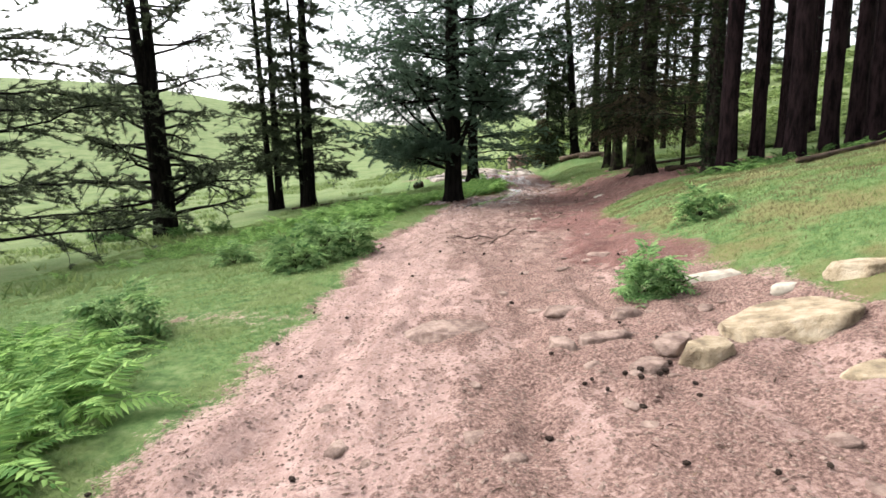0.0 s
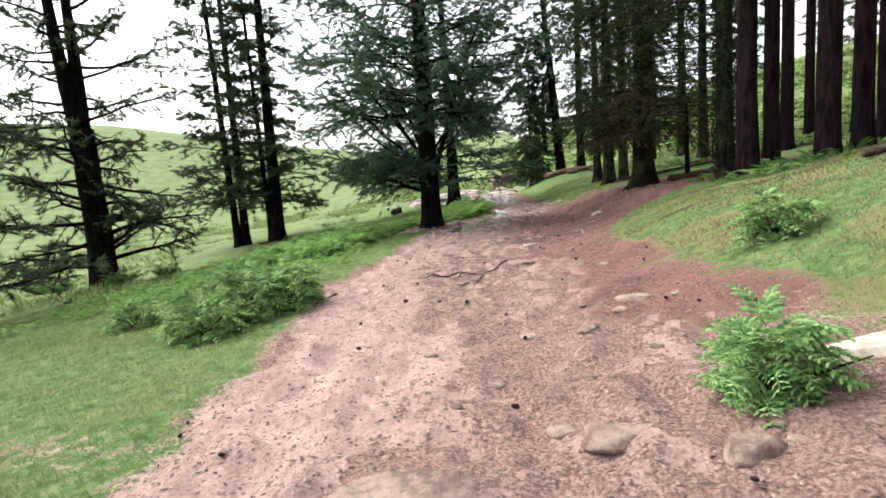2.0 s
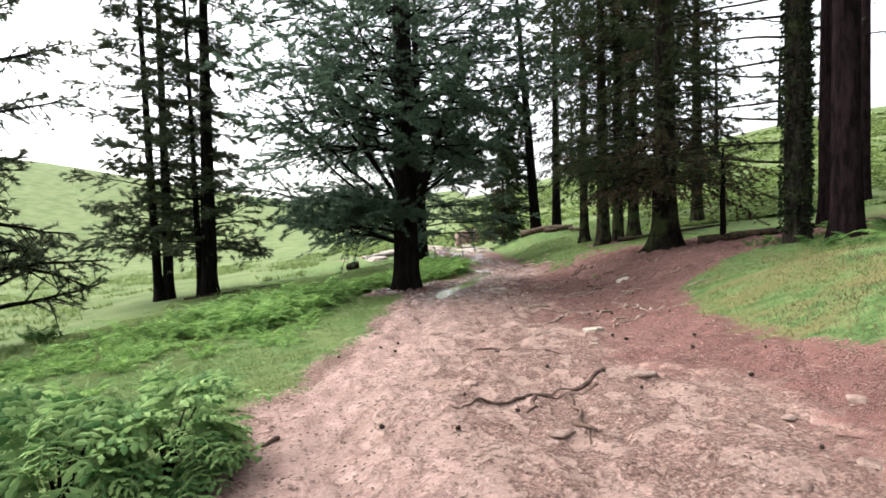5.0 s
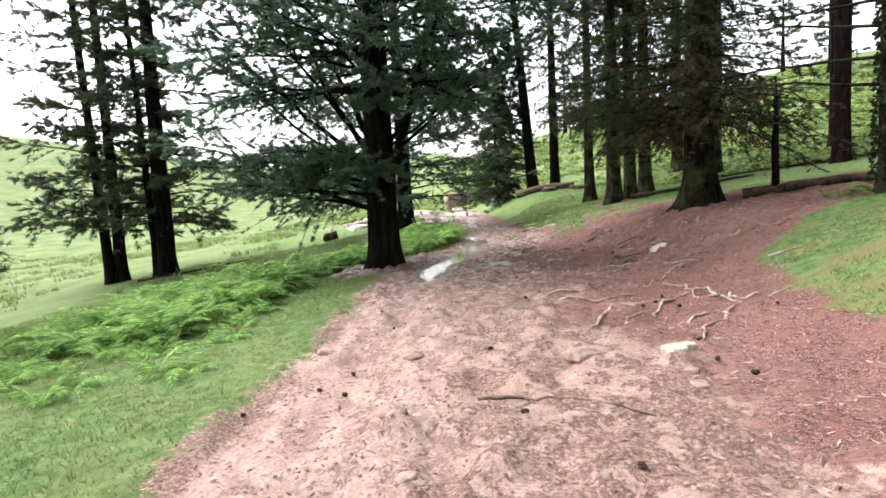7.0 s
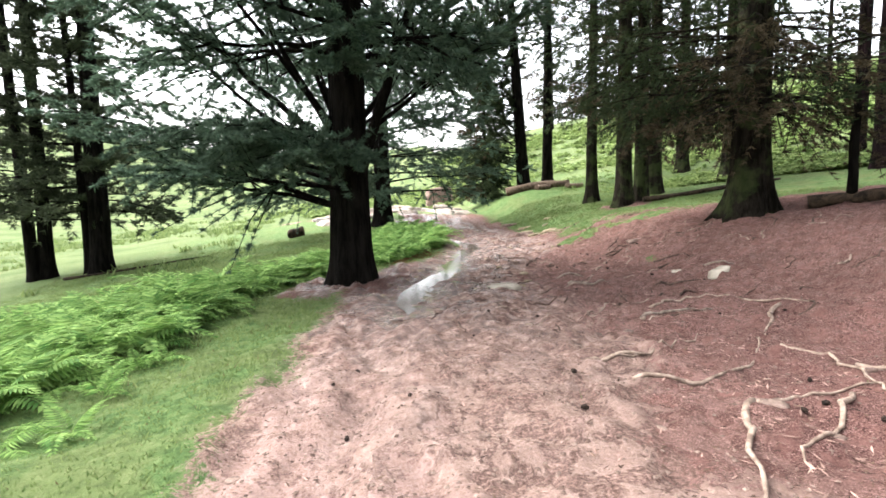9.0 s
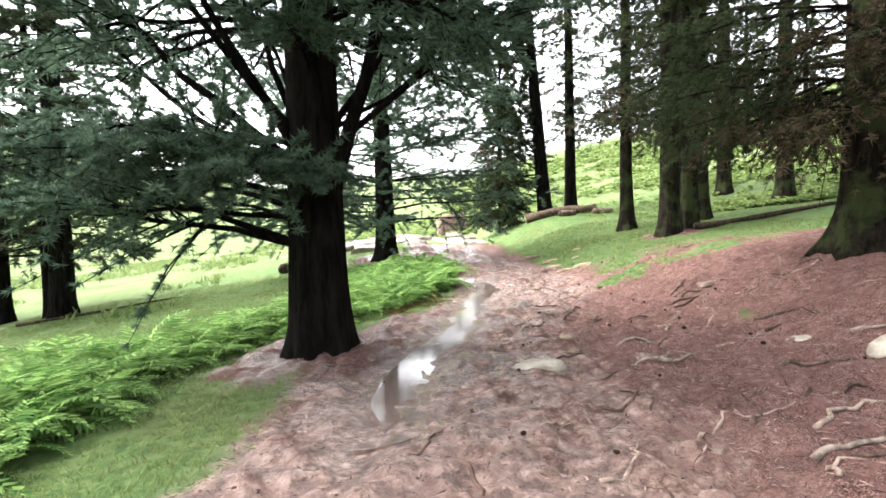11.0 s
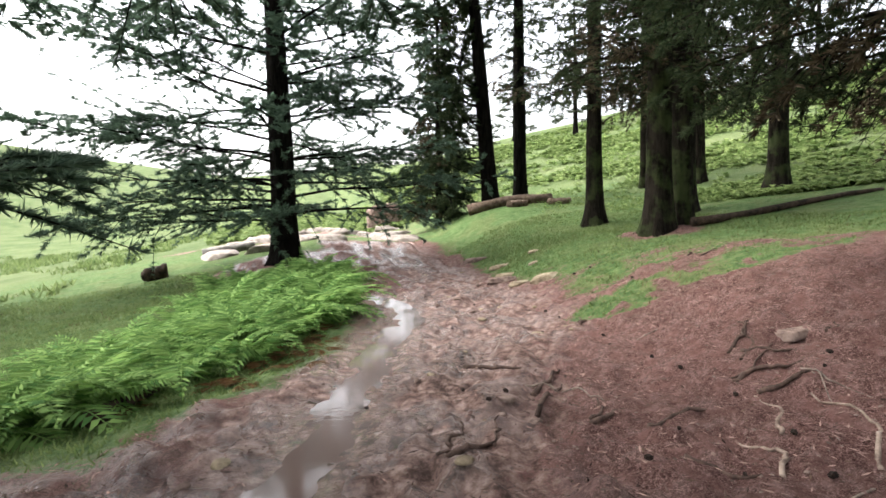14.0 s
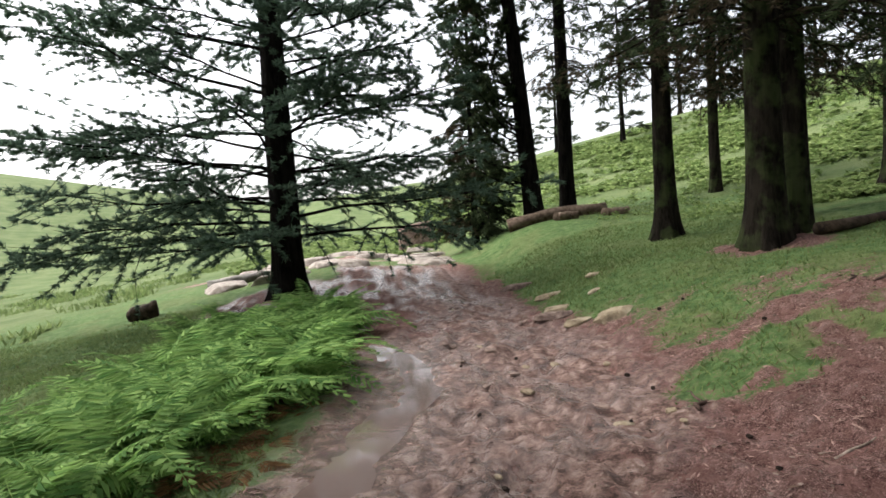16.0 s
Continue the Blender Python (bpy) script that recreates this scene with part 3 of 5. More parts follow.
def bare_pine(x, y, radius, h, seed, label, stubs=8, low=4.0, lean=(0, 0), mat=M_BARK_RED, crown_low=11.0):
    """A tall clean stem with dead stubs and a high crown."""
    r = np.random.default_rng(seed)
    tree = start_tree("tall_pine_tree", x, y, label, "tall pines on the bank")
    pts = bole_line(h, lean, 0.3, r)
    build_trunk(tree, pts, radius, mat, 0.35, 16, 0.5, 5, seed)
    crown = Shape()
    for k in range(stubs):
        z = r.uniform(low, crown_low)
        bough(tree, crown, along(pts, z), spread_way(r.uniform(0, 6.28), r.uniform(-0.2, 0.25)), r.uniform(0.6, 2.6), -0.2, r, 0.025, 4, 2, 5, 0.14, 0.014, 0.5, mat=mat, from_t=0.4, sides=4)
    for k in range(14):
        z = crown_low + (h - crown_low) * (k + 0.5) / 14
        bough(tree, crown, along(pts, z), spread_way(k * 2.4, 0.15), 2.8 * (1.1 - k / 16), -0.2, r, 0.05, 10, 4, 5, 0.3, 0.04, 0.5, mat=mat, sides=4)
    part("crown", crown, M_PINE, tree, smooth=False)
    return tree


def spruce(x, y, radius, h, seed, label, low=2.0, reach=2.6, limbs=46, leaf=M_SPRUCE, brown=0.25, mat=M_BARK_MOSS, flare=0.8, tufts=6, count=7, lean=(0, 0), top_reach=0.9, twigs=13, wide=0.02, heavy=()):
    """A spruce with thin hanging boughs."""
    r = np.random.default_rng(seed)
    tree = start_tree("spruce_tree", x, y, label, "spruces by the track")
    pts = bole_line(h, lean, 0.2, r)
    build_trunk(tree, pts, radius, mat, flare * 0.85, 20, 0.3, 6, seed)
    green, dry = Shape(), Shape()
    for k in range(limbs):
        f = (k + r.uniform(0, 0.9)) / limbs
        z = low + (h - low) * 0.95 * f ** 1.75
        ln = (reach + (top_reach - reach) * f) * r.uniform(0.55, 1.1)
        crown = dry if (r.uniform() < brown * (1.6 if f < 0.25 else 0.6)) else green
        bough(tree, crown, along(pts, z), spread_way(k * 2.399 + r.normal(0, 0.3), r.uniform(-0.1, 0.25)), ln, -0.22 * ln, r, 0.028, twigs, tufts, count, 0.12, wide, 0.8, 0.2, 0.4, 0.15, mat, sides=4, fan=0.4)
    for k in range(36 if h > 12 else 0):
        f = (k + 0.5) / 36
        bough(tree, green, along(pts, 7.0 + (h - 7.3) * f), spread_way(k * 2.399 + 1, r.uniform(-0.1, 0.2)), 3.0 * (1.1 - 0.7 * f), -0.4, r, 0.03, 9, 6, 6, 0.24, 0.05, 0.7, 0.2, 0.3, 0.15, mat, sides=3)
    for z, a, ln in heavy:
        bough(tree, green, along(pts, z), spread_way(a, 0.1), ln, -0.2 * ln, r, 0.032, 26, 9, 14, 0.1, 0.01, 0.8, 0.25, 0.5, 0.2, mat, sides=5, fan=0.34)
    part("crown", green, leaf, tree, smooth=False)
    if dry.n:
        part("dry_foliage", dry, M_SPRUCE_BROWN, tree, "browning dry needles on the lower boughs", False)
    return tree


def dead_limbed_pine():
    """The old pine on the meadow's edge: two stems, long bare boughs and thin olive tufts."""
    r = np.random.default_rng(31)
    tree = start_tree("old_pine_tree", -10.4, 22.6, "old dark pine with long bare boughs and thin olive needles", "pines along the track")
    pts = bole_line(5.2, (-0.18, 0.1), 0.2, r)
    build_trunk(tree, pts, 0.42, M_BARK_SHADED, 0.35, 18, 0.82, 5, 3)
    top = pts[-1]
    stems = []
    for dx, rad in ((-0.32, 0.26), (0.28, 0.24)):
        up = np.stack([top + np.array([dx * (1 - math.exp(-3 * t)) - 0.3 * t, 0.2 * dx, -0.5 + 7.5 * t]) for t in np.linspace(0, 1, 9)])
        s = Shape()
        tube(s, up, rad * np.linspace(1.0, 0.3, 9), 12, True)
        part("stem", s, M_BARK_SHADED, tree)
        stems.append(up)
    crown = Shape()
    for k in range(68):
        f = k / 68
        z = 0.9 + 10.3 * f ** 1.2
        a = k * 2.399 + r.normal(0, 0.35)
        p = along(pts, z) if z < 5.2 else along(stems[k % 2], z)
        ln = r.uniform(2.0, 4.2) * (1.05 - 0.4 * f)
        bough(tree, crown, p, spread_way(a, r.uniform(-0.15, 0.35)), ln, r.uniform(-1.0, 0.9), r, 0.085 * (1 - 0.45 * f), 17, 6, 8, 0.17, 0.026, 0.8, 0.4, 0.12, 0.45, M_BARK_SHADED, fan=0.42, twig=1.5)
    part("crown", crown, M_PINE_THIN, tree, smooth=False)


def twin_pine(x, y, stems, seed, label, h=18):
    """Slim stems from one stool, with light level boughs."""
    r = np.random.default_rng(seed)
    tree = start_tree("slender_pine_tree", x, y, label, "pines along the track")
    crown = Shape()
    for n, (dx, dy, rad, lx) in enumerate(stems):
        pts = bole_line(h, (lx, 0), 0.35, r) + np.array([dx, dy, 0])
        build_trunk(tree, pts, rad, M_BARK_SHADED, 0.45, 12, 0.3, 4, seed + n, name="stem")
        for k in range(46):
            f = (k + 0.5) / 46
            z = 2.0 + (h - 2.2) * f ** 1.25
            bough(tree, crown, along(pts, z), spread_way(k * 2.399 + n, r.uniform(-0.05, 0.2)), r.uniform(1.4, 3.6) * (1.1 - 0.4 * f), -0.15, r, 0.03, 18, 8, 8, 0.23, 0.036, 0.6, 0.22, 0, 0.3, M_BARK_SHADED, sides=4)
    part("crown", crown, M_PINE_THIN, tree, smooth=False)


dead_limbed_pine()
twin_pine(-9.9, 34.7, [(-0.2, 0, 0.2, -0.5), (0.2, 0.1, 0.23, 0.0)], 41, "slender dark pine with two stems from one foot")
twin_pine(-7.8, 34.1, [(-0.36, 0.2, 0.14, -0.3), (0.1, 0, 0.34, 0.15)], 43, "slender dark pine with a thin second stem")
# the great pine beside the track: low thin boughs, steep bare limbs above them
layered_pine(0.62, 22.74, 0.325, 15.0, 51, "great dark pine with layered feathery boughs beside the track", 124, 3.6, (5.0, 3.0), 24, 13, 12, 0.135, 0.021, thick=0.042, flare=0.42, sides=52, open_side=-0.75, gather=1.4, loose=0.3,
             heavy=((1.15, 2.95, 0.42, 3.4, 0.05, -0.10, 0.34), (1.2, 3.35, 0.3, 3.6, 0.045, -0.06, 0.34), (1.5, 3.75, 0.25, 3.2, 0.035, -0.15, 0.3), (1.6, 2.65, 0.3, 3.8, 0.04, -0.12, 0.34), (1.35, 2.3, 0.3, 3.0, 0.035, -0.1, 0.3), (1.75, 3.15, 0.3, 4.2, 0.045, -0.12, 0.4),
                    (2.0, 3.0, 0.65, 3.6, 0.07, 0.22, 0.62), (2.05, 3.3, 0.95, 3.2, 0.075, 0.15, 0.62), (2.15, 2.7, 1.15, 3.2, 0.055, 0.1, 0.62), (1.95, 2.85, 0.4, 3.9, 0.05, 0.2, 0.55), (2.2, 2.2, 1.0, 3.0, 0.045, 0.1, 0.6), (2.3, 3.6, 0.8, 3.4, 0.05, 0.15, 0.6),
                    (1.35, -0.15, 1.2, 4.6, 0.115, 0.1, 0.6), (2.2, -0.1, 0.6, 4.2, 0.045, 0.0, 0.6), (2.3, 0.6, 0.9, 3.5, 0.05, 0.1, 0.6), (2.4, 0.3, 0.6, 2.8, 0.035, 0.0, 0.5),
                    (2.0, 4.3, 0.12, 1.8, 0.024, -0.16, 0.12), (2.05, 4.75, 0.05, 1.2, 0.02, -0.2, 0.1), (2.1, 3.9, 0.2, 2.3, 0.028, -0.15, 0.15), (1.6, 1.6, 0.1, 2.0, 0.022, -0.1, 0.2),
                    (2.05, 4.0, 0.3, 2.3, 0.026, -0.2, 0.3), (2.3, 3.65, 0.25, 2.8, 0.03, -0.2, 0.3), (2.2, 3.4, 0.2, 3.4, 0.032, -0.18, 0.3), (3.1, 4.7, 0.3, 1.7, 0.022, -0.2, 0.4),
                    (2.2, 3.85, 0.25, 2.0, 0.024, -0.15, 0.2), (1.95, 3.65, 0.2, 2.2, 0.024, -0.18, 0.25)))
layered_pine(1.77, 34.72, 0.32, 13.5, 57, "dark pine with level open boughs at the track's bend", 74, 1.2, (4.4, 2.4), 28, 12, 15, 0.13, 0.022, lean=(-0.1, 0), thick=0.04, flare=0.75, sides=22, gather=1.3, loose=0.24,
             heavy=((1.1, 3.0, -0.05, 4.6, 0.031, -0.05, 0.25), (1.4, 3.35, 0.02, 5.4, 0.034, -0.09, 0.25), (1.9, 2.9, 0.08, 5.8, 0.037, -0.10, 0.25), (2.6, 3.3, 0.15, 6.0, 0.041, -0.09, 0.25), (3.3, 2.85, 0.15, 5.6, 0.041, -0.07, 0.25),
                    (4.1, 3.2, 0.2, 5.4, 0.041, -0.05, 0.25), (5.0, 2.9, 0.3, 5.0, 0.037, 0.0, 0.25), (2.5, 0.2, 0.1, 3.3, 0.034, 0.0, 0.25), (3.3, -0.2, 0.3, 3.8, 0.034, -0.08, 0.25), (4.4, 0.3, 0.4, 4.2, 0.037, -0.08, 0.25), (5.4, -0.3, 0.5, 4.0, 0.034, -0.05, 0.25)))
# boughs that reach in from the meadow's side
layered_pine(-12.2, 15.2, 0.4, 12, 61, "broad dark pine standing on the meadow's edge", 46, 0.8, (6.6, 2.5), 24, 10, 8, 0.2, 0.032, thick=0.055, sides=14, leaf=M_PINE_THIN)

spruce(7.83, 23.0, 0.33, 16, 71, "large spruce with flared mossy foot and browning boughs", 1.8, 3.4, 112, brown=0.5, flare=1.1, tufts=7, count=8, wide=0.022, twigs=14,
       heavy=((1.8, 2.15, 2.7), (2.0, 2.4, 2.9), (2.2, 2.95, 2.8), (2.15, 2.0, 3.0), (2.4, 2.6, 3.2), (2.5, 2.25, 3.1), (2.7, 2.75, 3.3), (2.9, 2.05, 3.1), (3.1, 2.9, 3.4), (3.4, 2.4, 3.3)))
spruce(8.64, 29.6, 0.235, 16, 73, "mossy spruce with a swollen foot beside a rotten log", 2.9, 2.6, 96, brown=0.35, flare=1.0)
spruce(9.46, 30.08, 0.21, 16, 74, "spruce stem grown close against its neighbour", 4.4, 1.9, 44, flare=0.3)
spruce(9.02, 32.8, 0.19, 15, 75, "slim spruce with a mossy foot", 3.2, 2.2, 76, brown=0.25, flare=1.1)
spruce(11.06, 32.2, 0.24, 15, 77, "spruce with hanging brown-green boughs", 2.6, 2.2, 46, brown=0.5)
spruce(10.33, 41.2, 0.26, 16, 79, "straight dark spruce behind the cut logs", 4.2, 2.0, 44, mat=M_BARK_SHADED, flare=0.3)
spruce(15.4, 37.6, 0.27, 16, 81, "spruce on the bracken slope", 3.0, 2.3, 54)
spruce(14.6, 33.2, 0.25, 16, 85, "stout spruce at the wood's edge", 2.8, 2.5, 60)
spruce(14.1, 38.7, 0.16, 13, 88, "thin young spruce with few boughs", 3.0, 1.6, 26, flare=0.4)


def leaning_snag():
    """The leaning spruce behind the logs, its side thick with curled dead boughs."""
    r = np.random.default_rng(91)
    tree = start_tree("leaning_spruce_tree", 8.8, 40.1, "leaning spruce with curled dead boughs on one side", "spruces by the track")
    pts = bole_line(17, (-1.2, 0.2), 0.2, r)
    build_trunk(tree, pts, 0.3, M_BARK_SHADED, 0.5, 14, 0.14, 4, 9)
    crown = Shape()
    for k in range(26):
        z = 0.7 + 3.6 * k / 26
        bough(tree, crown, along(pts, z), spread_way(2.6 + r.normal(0, 0.7), r.uniform(-0.3, 0.1)), r.uniform(1.2, 2.8), r.uniform(0.5, 1.5), r, 0.04, 14, 9, 9, 0.15, 0.026, 0.7, 0.3, 0.0, 0.4, M_BARK_SHADED)
    for k in range(22):
        z = 3.5 + 4.5 * k / 22
        bough(tree, crown, along(pts, z) + np.array([-1.2, 0, 0]) * (k % 3) * 0.6, spread_way(2.9 + r.normal(0, 1.1), r.uniform(0.4, 1.2)), r.uniform(0.8, 1.8), 0.2, r, 0.03, 16, 11, 10, 0.17, 0.032, 0.7, 0.3, 0.1, 0.2, M_BARK_SHADED)
    for k in range(34):
        f = (k + 0.5) / 34
        bough(tree, crown, along(pts, 6.8 + 9.5 * f), spread_way(k * 2.399, r.uniform(-0.1, 0.25)), 3.0 * (1.1 - 0.7 * f), -0.3, r, 0.03, 9, 6, 7, 0.24, 0.05, 0.7, 0.2, 0.2, 0.15, M_BARK_SHADED, sides=3)
    part("crown", crown, M_SPRUCE, tree, smooth=False)


leaning_snag()
spruce(7.0, 40.8, 0.11, 8.2, 93, "bushy young spruce beside the leaning stem", 0.5, 1.9, 96, brown=0.15, mat=M_BARK_SHADED, flare=0.3, tufts=9, count=9, top_reach=0.9, twigs=14)

TALL = "tall straight pine with red-brown furrowed bark"
bare_pine(8.1, 17.0, 0.225, 22, 101, TALL)
bare_pine(10.7, 20.5, 0.22, 22, 103, TALL)
bare_pine(9.57, 16.4, 0.25, 23, 104, TALL)
bare_pine(10.8, 17.0, 0.22, 22, 105, TALL)
bare_pine(11.6, 16.4, 0.24, 22, 106, TALL)
bare_pine(14.7, 20.9, 0.25, 22, 107, TALL)
bare_pine(15.6, 27.8, 0.26, 22, 108, TALL)
bare_pine(19.9, 33.0, 0.24, 21, 109, TALL)
bare_pine(20.0, 29.8, 0.22, 22, 110, TALL)
bare_pine(12.6, 18.6, 0.22, 22, 111, TALL)


def ivy_pine():
    tree = bare_pine(8.35, 18.55, 0.22, 22, 120, "tall pine stem clothed in climbing ivy", 10, mat=M_BARK_GREY)
    r = np.random.default_rng(5)
    s = Shape()
    n = 2600
    z = r.uniform(0.2, 9.5, n)
    a = r.uniform(0, 6.28, n)
    rad = 0.235 * (1 - 0.02 * z) + r.uniform(0.0, 0.06, n)
    p = np.stack([rad * np.cos(a), rad * np.sin(a), z], 1)
    out = np.stack([np.cos(a), np.sin(a), -0.5 + 0 * a], 1)
    needles(s, p, out, 2, 0.08, 0.075, 0.5, r)
    dead = Shape()
    for k in range(13):
        bough(tree, dead, np.array([0, 0, 1.6 + 0.42 * k]), spread_way(2.5 + r.normal(0, 0.35), r.uniform(-0.05, 0.2)), r.uniform(2.0, 4.2), -0.15, r, 0.03, 12, 3, 4, 0.16, 0.014, 0.5, 0.15, 0, 0.4, M_BARK_GREY, sides=4, fan=0.3)
    part("crown", dead, M_PINE_THIN, tree, "thin tufts on dead level boughs", False)
    part("ivy", s, M_IVY, tree, "glossy dark ivy leaves round the stem", False)


ivy_pine()

# the far slope's trees
for k in range(16):
    a, d = radians(14 + 5.2 * k + 3 * math.sin(k * 7)), 42 + 30 * ((k * 0.618) % 1)
    fx, fy = 2 + d * math.sin(a), 22 + d * math.cos(a)
    layered_pine(fx, fy, 0.22, 8 + 5 * ((k * 0.37) % 1), 300 + k, "dark conifer on the far bracken slope", 22, 1.2, (2.6, 0.8), 8, 5, 5, 0.45, 0.1, thick=0.05, sides=8, leaf=M_PINE_THIN)

# ---- ferns and bushes ----
def frond_mesh(name, mat, length=0.75, pairs=11, width=0.34, arch=0.5, rise=0.75, curl=0.0, seed=0):
    """A feathered leaf that arches outward along +x from its foot."""
    r = np.random.default_rng(seed)
    s = Shape()
    t = np.linspace(0, 1, pairs + 2)
    line = np.stack([length * t, curl * t * t, length * (rise * t - arch * t * t)], 1)
    tube(s, line[::4], np.linspace(0.006, 0.002, len(line[::4])), 3, False)
    tan = unit(np.gradient(line, axis=0))
    for k in range(3, pairs + 1):
        reach = width * math.sin(math.pi * (0.25 + 0.75 * t[k])) ** 0.8 * (1.02 - 0.55 * t[k])
        for side in (-1, 1):
            d = unit(np.array([0.45, side * 1.0, -0.12 + r.normal(0, 0.07)]))
            p, w = line[k], tan[k] * length / pairs * 0.5
            a, b = p + d * reach * 0.45, p + d * reach + np.array([0.03, 0, -0.10 * reach])
            s.add(np.array([p, a + w, b, a - w]), np.array([[0, 1, 2, 3]]))
    return s.mesh(name, mat, False)


FRONDS = {
    "fresh": [frond_mesh("frond", M_FERN, 0.8 + 0.1 * k, 19, 0.27, 0.62 + 0.12 * k, 0.8, 0.12 * (k - 1), k) for k in range(3)],
    "dark": [frond_mesh("frond", M_FERN_DARK, 0.5 + 0.08 * k, 13, 0.24, 0.5 + 0.1 * k, 1.0, 0.08 * (k - 1), 10 + k) for k in range(3)],
    "brown": [frond_mesh("frond", M_FERN_BROWN, 0.6, 13, 0.25, 0.75, 0.55, 0.1, 20)],
}
fern_rng = np.random.default_rng(77)


def fern(x, y, kind, size, fronds, label, group, name="fern", upright=0.0):
    """A tuft of fronds round one foot."""
    plant = thing(name, on_ground(x, y, -0.02), label, "plant" if name == "shrub" else "fern", group)
    for k in range(fronds):
        ob = new("frond", FRONDS[kind][k % len(FRONDS[kind])])
        ob.parent = plant
        q = size * fern_rng.uniform(0.65, 1.15)
        ob.rotation_euler = (fern_rng.normal(0, 0.15), -upright * fern_rng.uniform(0, 1) + fern_rng.normal(0, 0.12), k * 2.399 + fern_rng.normal(0, 0.25))
        ob.scale = (q, q, q * fern_rng.uniform(0.95, 1.4))
        if name == "shrub":
            ob.location = (*fern_rng.normal(0, 0.2 * size, 2), fern_rng.uniform(0.0, 0.5) * size)
            ob.scale = (0.62 * q, 0.62 * q, 0.62 * q)
    return plant


def sprig_mesh(mat, length, leaf, seed):
    """A feathered leaf: a drooping rib with pairs of toothed leaflets, along +x."""
    r = np.random.default_rng(seed)
    s = Shape()
    t = np.linspace(0, 1, 7)
    rib = np.stack([length * t, 0.04 * length * np.sin(3 * t + seed), length * (0.12 * t - 0.5 * t * t)], 1)
    tube(s, rib[::2], [0.004, 0.003, 0.0025, 0.001], 3, False)
    for k in range(1, 7):
        q = leaf * (1.15 - 0.55 * t[k]) * r.uniform(0.8, 1.15)
        for side in (-1, 1):
            out = unit(np.array([0.55, side, -0.25 + r.normal(0, 0.18)]))
            cross = unit(np.cross(out, [0, 0, 1.0]))
            p = rib[k]
            fold = np.array([0, 0, 0.1 * q])
            s.add(np.array([p, p + 0.4 * q * out + 0.24 * q * cross - fold, p + 0.62 * q * out + 0.1 * q * cross, p + 0.72 * q * out + 0.16 * q * cross - fold, p + q * out - 2 * fold, p + 0.72 * q * out - 0.16 * q * cross - fold, p + 0.62 * q * out - 0.1 * q * cross, p + 0.4 * q * out - 0.24 * q * cross - fold]),
                  np.array([[0, 1, 2], [0, 2, 6], [0, 6, 7], [2, 3, 4], [2, 4, 6], [6, 4, 5]]))
    return s.mesh("leaf_spray", mat, False)


SPRAYS = {"deep": [sprig_mesh(M_BUSH, 0.27, 0.125, k) for k in range(3)], "fresh": [sprig_mesh(M_BUSH_FRESH, 0.2, 0.085, 5 + k) for k in range(3)]}


def shrub(x, y, wide, tall, sprays, kind, label):
    """A rounded leafy bush of many sprays on forked stems."""
    plant = thing("shrub", on_ground(x, y, -0.02), label, "shrub", "shrubs on the turf")
    for k in range(5):
        s = Shape()
        tip = np.array([*fern_rng.normal(0, 0.28 * wide, 2), tall * 0.7])
        tube(s, np.array([[0, 0, 0], tip * [0.35, 0.35, 0.5], tip]), [0.014, 0.01, 0.004], 4, False)
        part("stem", s, M_BARK_GREY, plant)
    for k in range(sprays):
        a, el, d = k * 2.399, math.asin(fern_rng.uniform(0.0, 1.0)), fern_rng.uniform(0.45, 1.0) ** 0.5
        way = spread_way(a, el)
        lump = 1 + 0.3 * math.sin(3 * a + x) + 0.12 * math.sin(5 * a + 7 * el)
        ob = new("leaf_spray", SPRAYS[kind][k % 3])
        ob.parent = plant
        ob.location = (way[0] * wide * 0.34 * d * lump, way[1] * wide * 0.34 * d * lump, 0.06 + way[2] * tall * 0.8 * d * lump)
        ob.rotation_mode = "QUATERNION"
        ob.rotation_quaternion = Euler((fern_rng.normal(0, 0.3), -0.6 * el + fern_rng.normal(0.05, 0.3), a + fern_rng.normal(0, 0.4))).to_quaternion()
        q = fern_rng.uniform(0.75, 1.2)
        ob.scale = (q, q, q)
    return plant


SHRUB = "dark leafy shrub with broad pale-edged leaves on the turf"
shrub(2.5, 6.4, 0.5, 0.42, 170, "fresh", "fresh green leafy bush growing beside pale stones")
for x, y, wide, tall, n in ((-1.28, 11.15, 0.85, 0.6, 120), (-1.95, 10.0, 0.75, 0.45, 90), (-2.15, 10.5, 0.75, 0.5, 80), (-1.65, 10.75, 0.8, 0.6, 90), (-3.5, 11.4, 0.5, 0.3, 45), (4.1, 9.1, 0.44, 0.28, 60), (-2.95, 6.75, 0.75, 0.5, 100)):
    shrub(x, y, wide, tall, n, "deep", SHRUB)
for x, y in ((-15.8, 27.0), (-14.2, 25.5), (-12.5, 23.4), (-9.2, 21.4), (-8.4, 22.6)):
    fern(x, y, "dark", 1.2, 16, "dark rank undergrowth at the old pine's foot", "bracken along the track", "fern", 0.3)

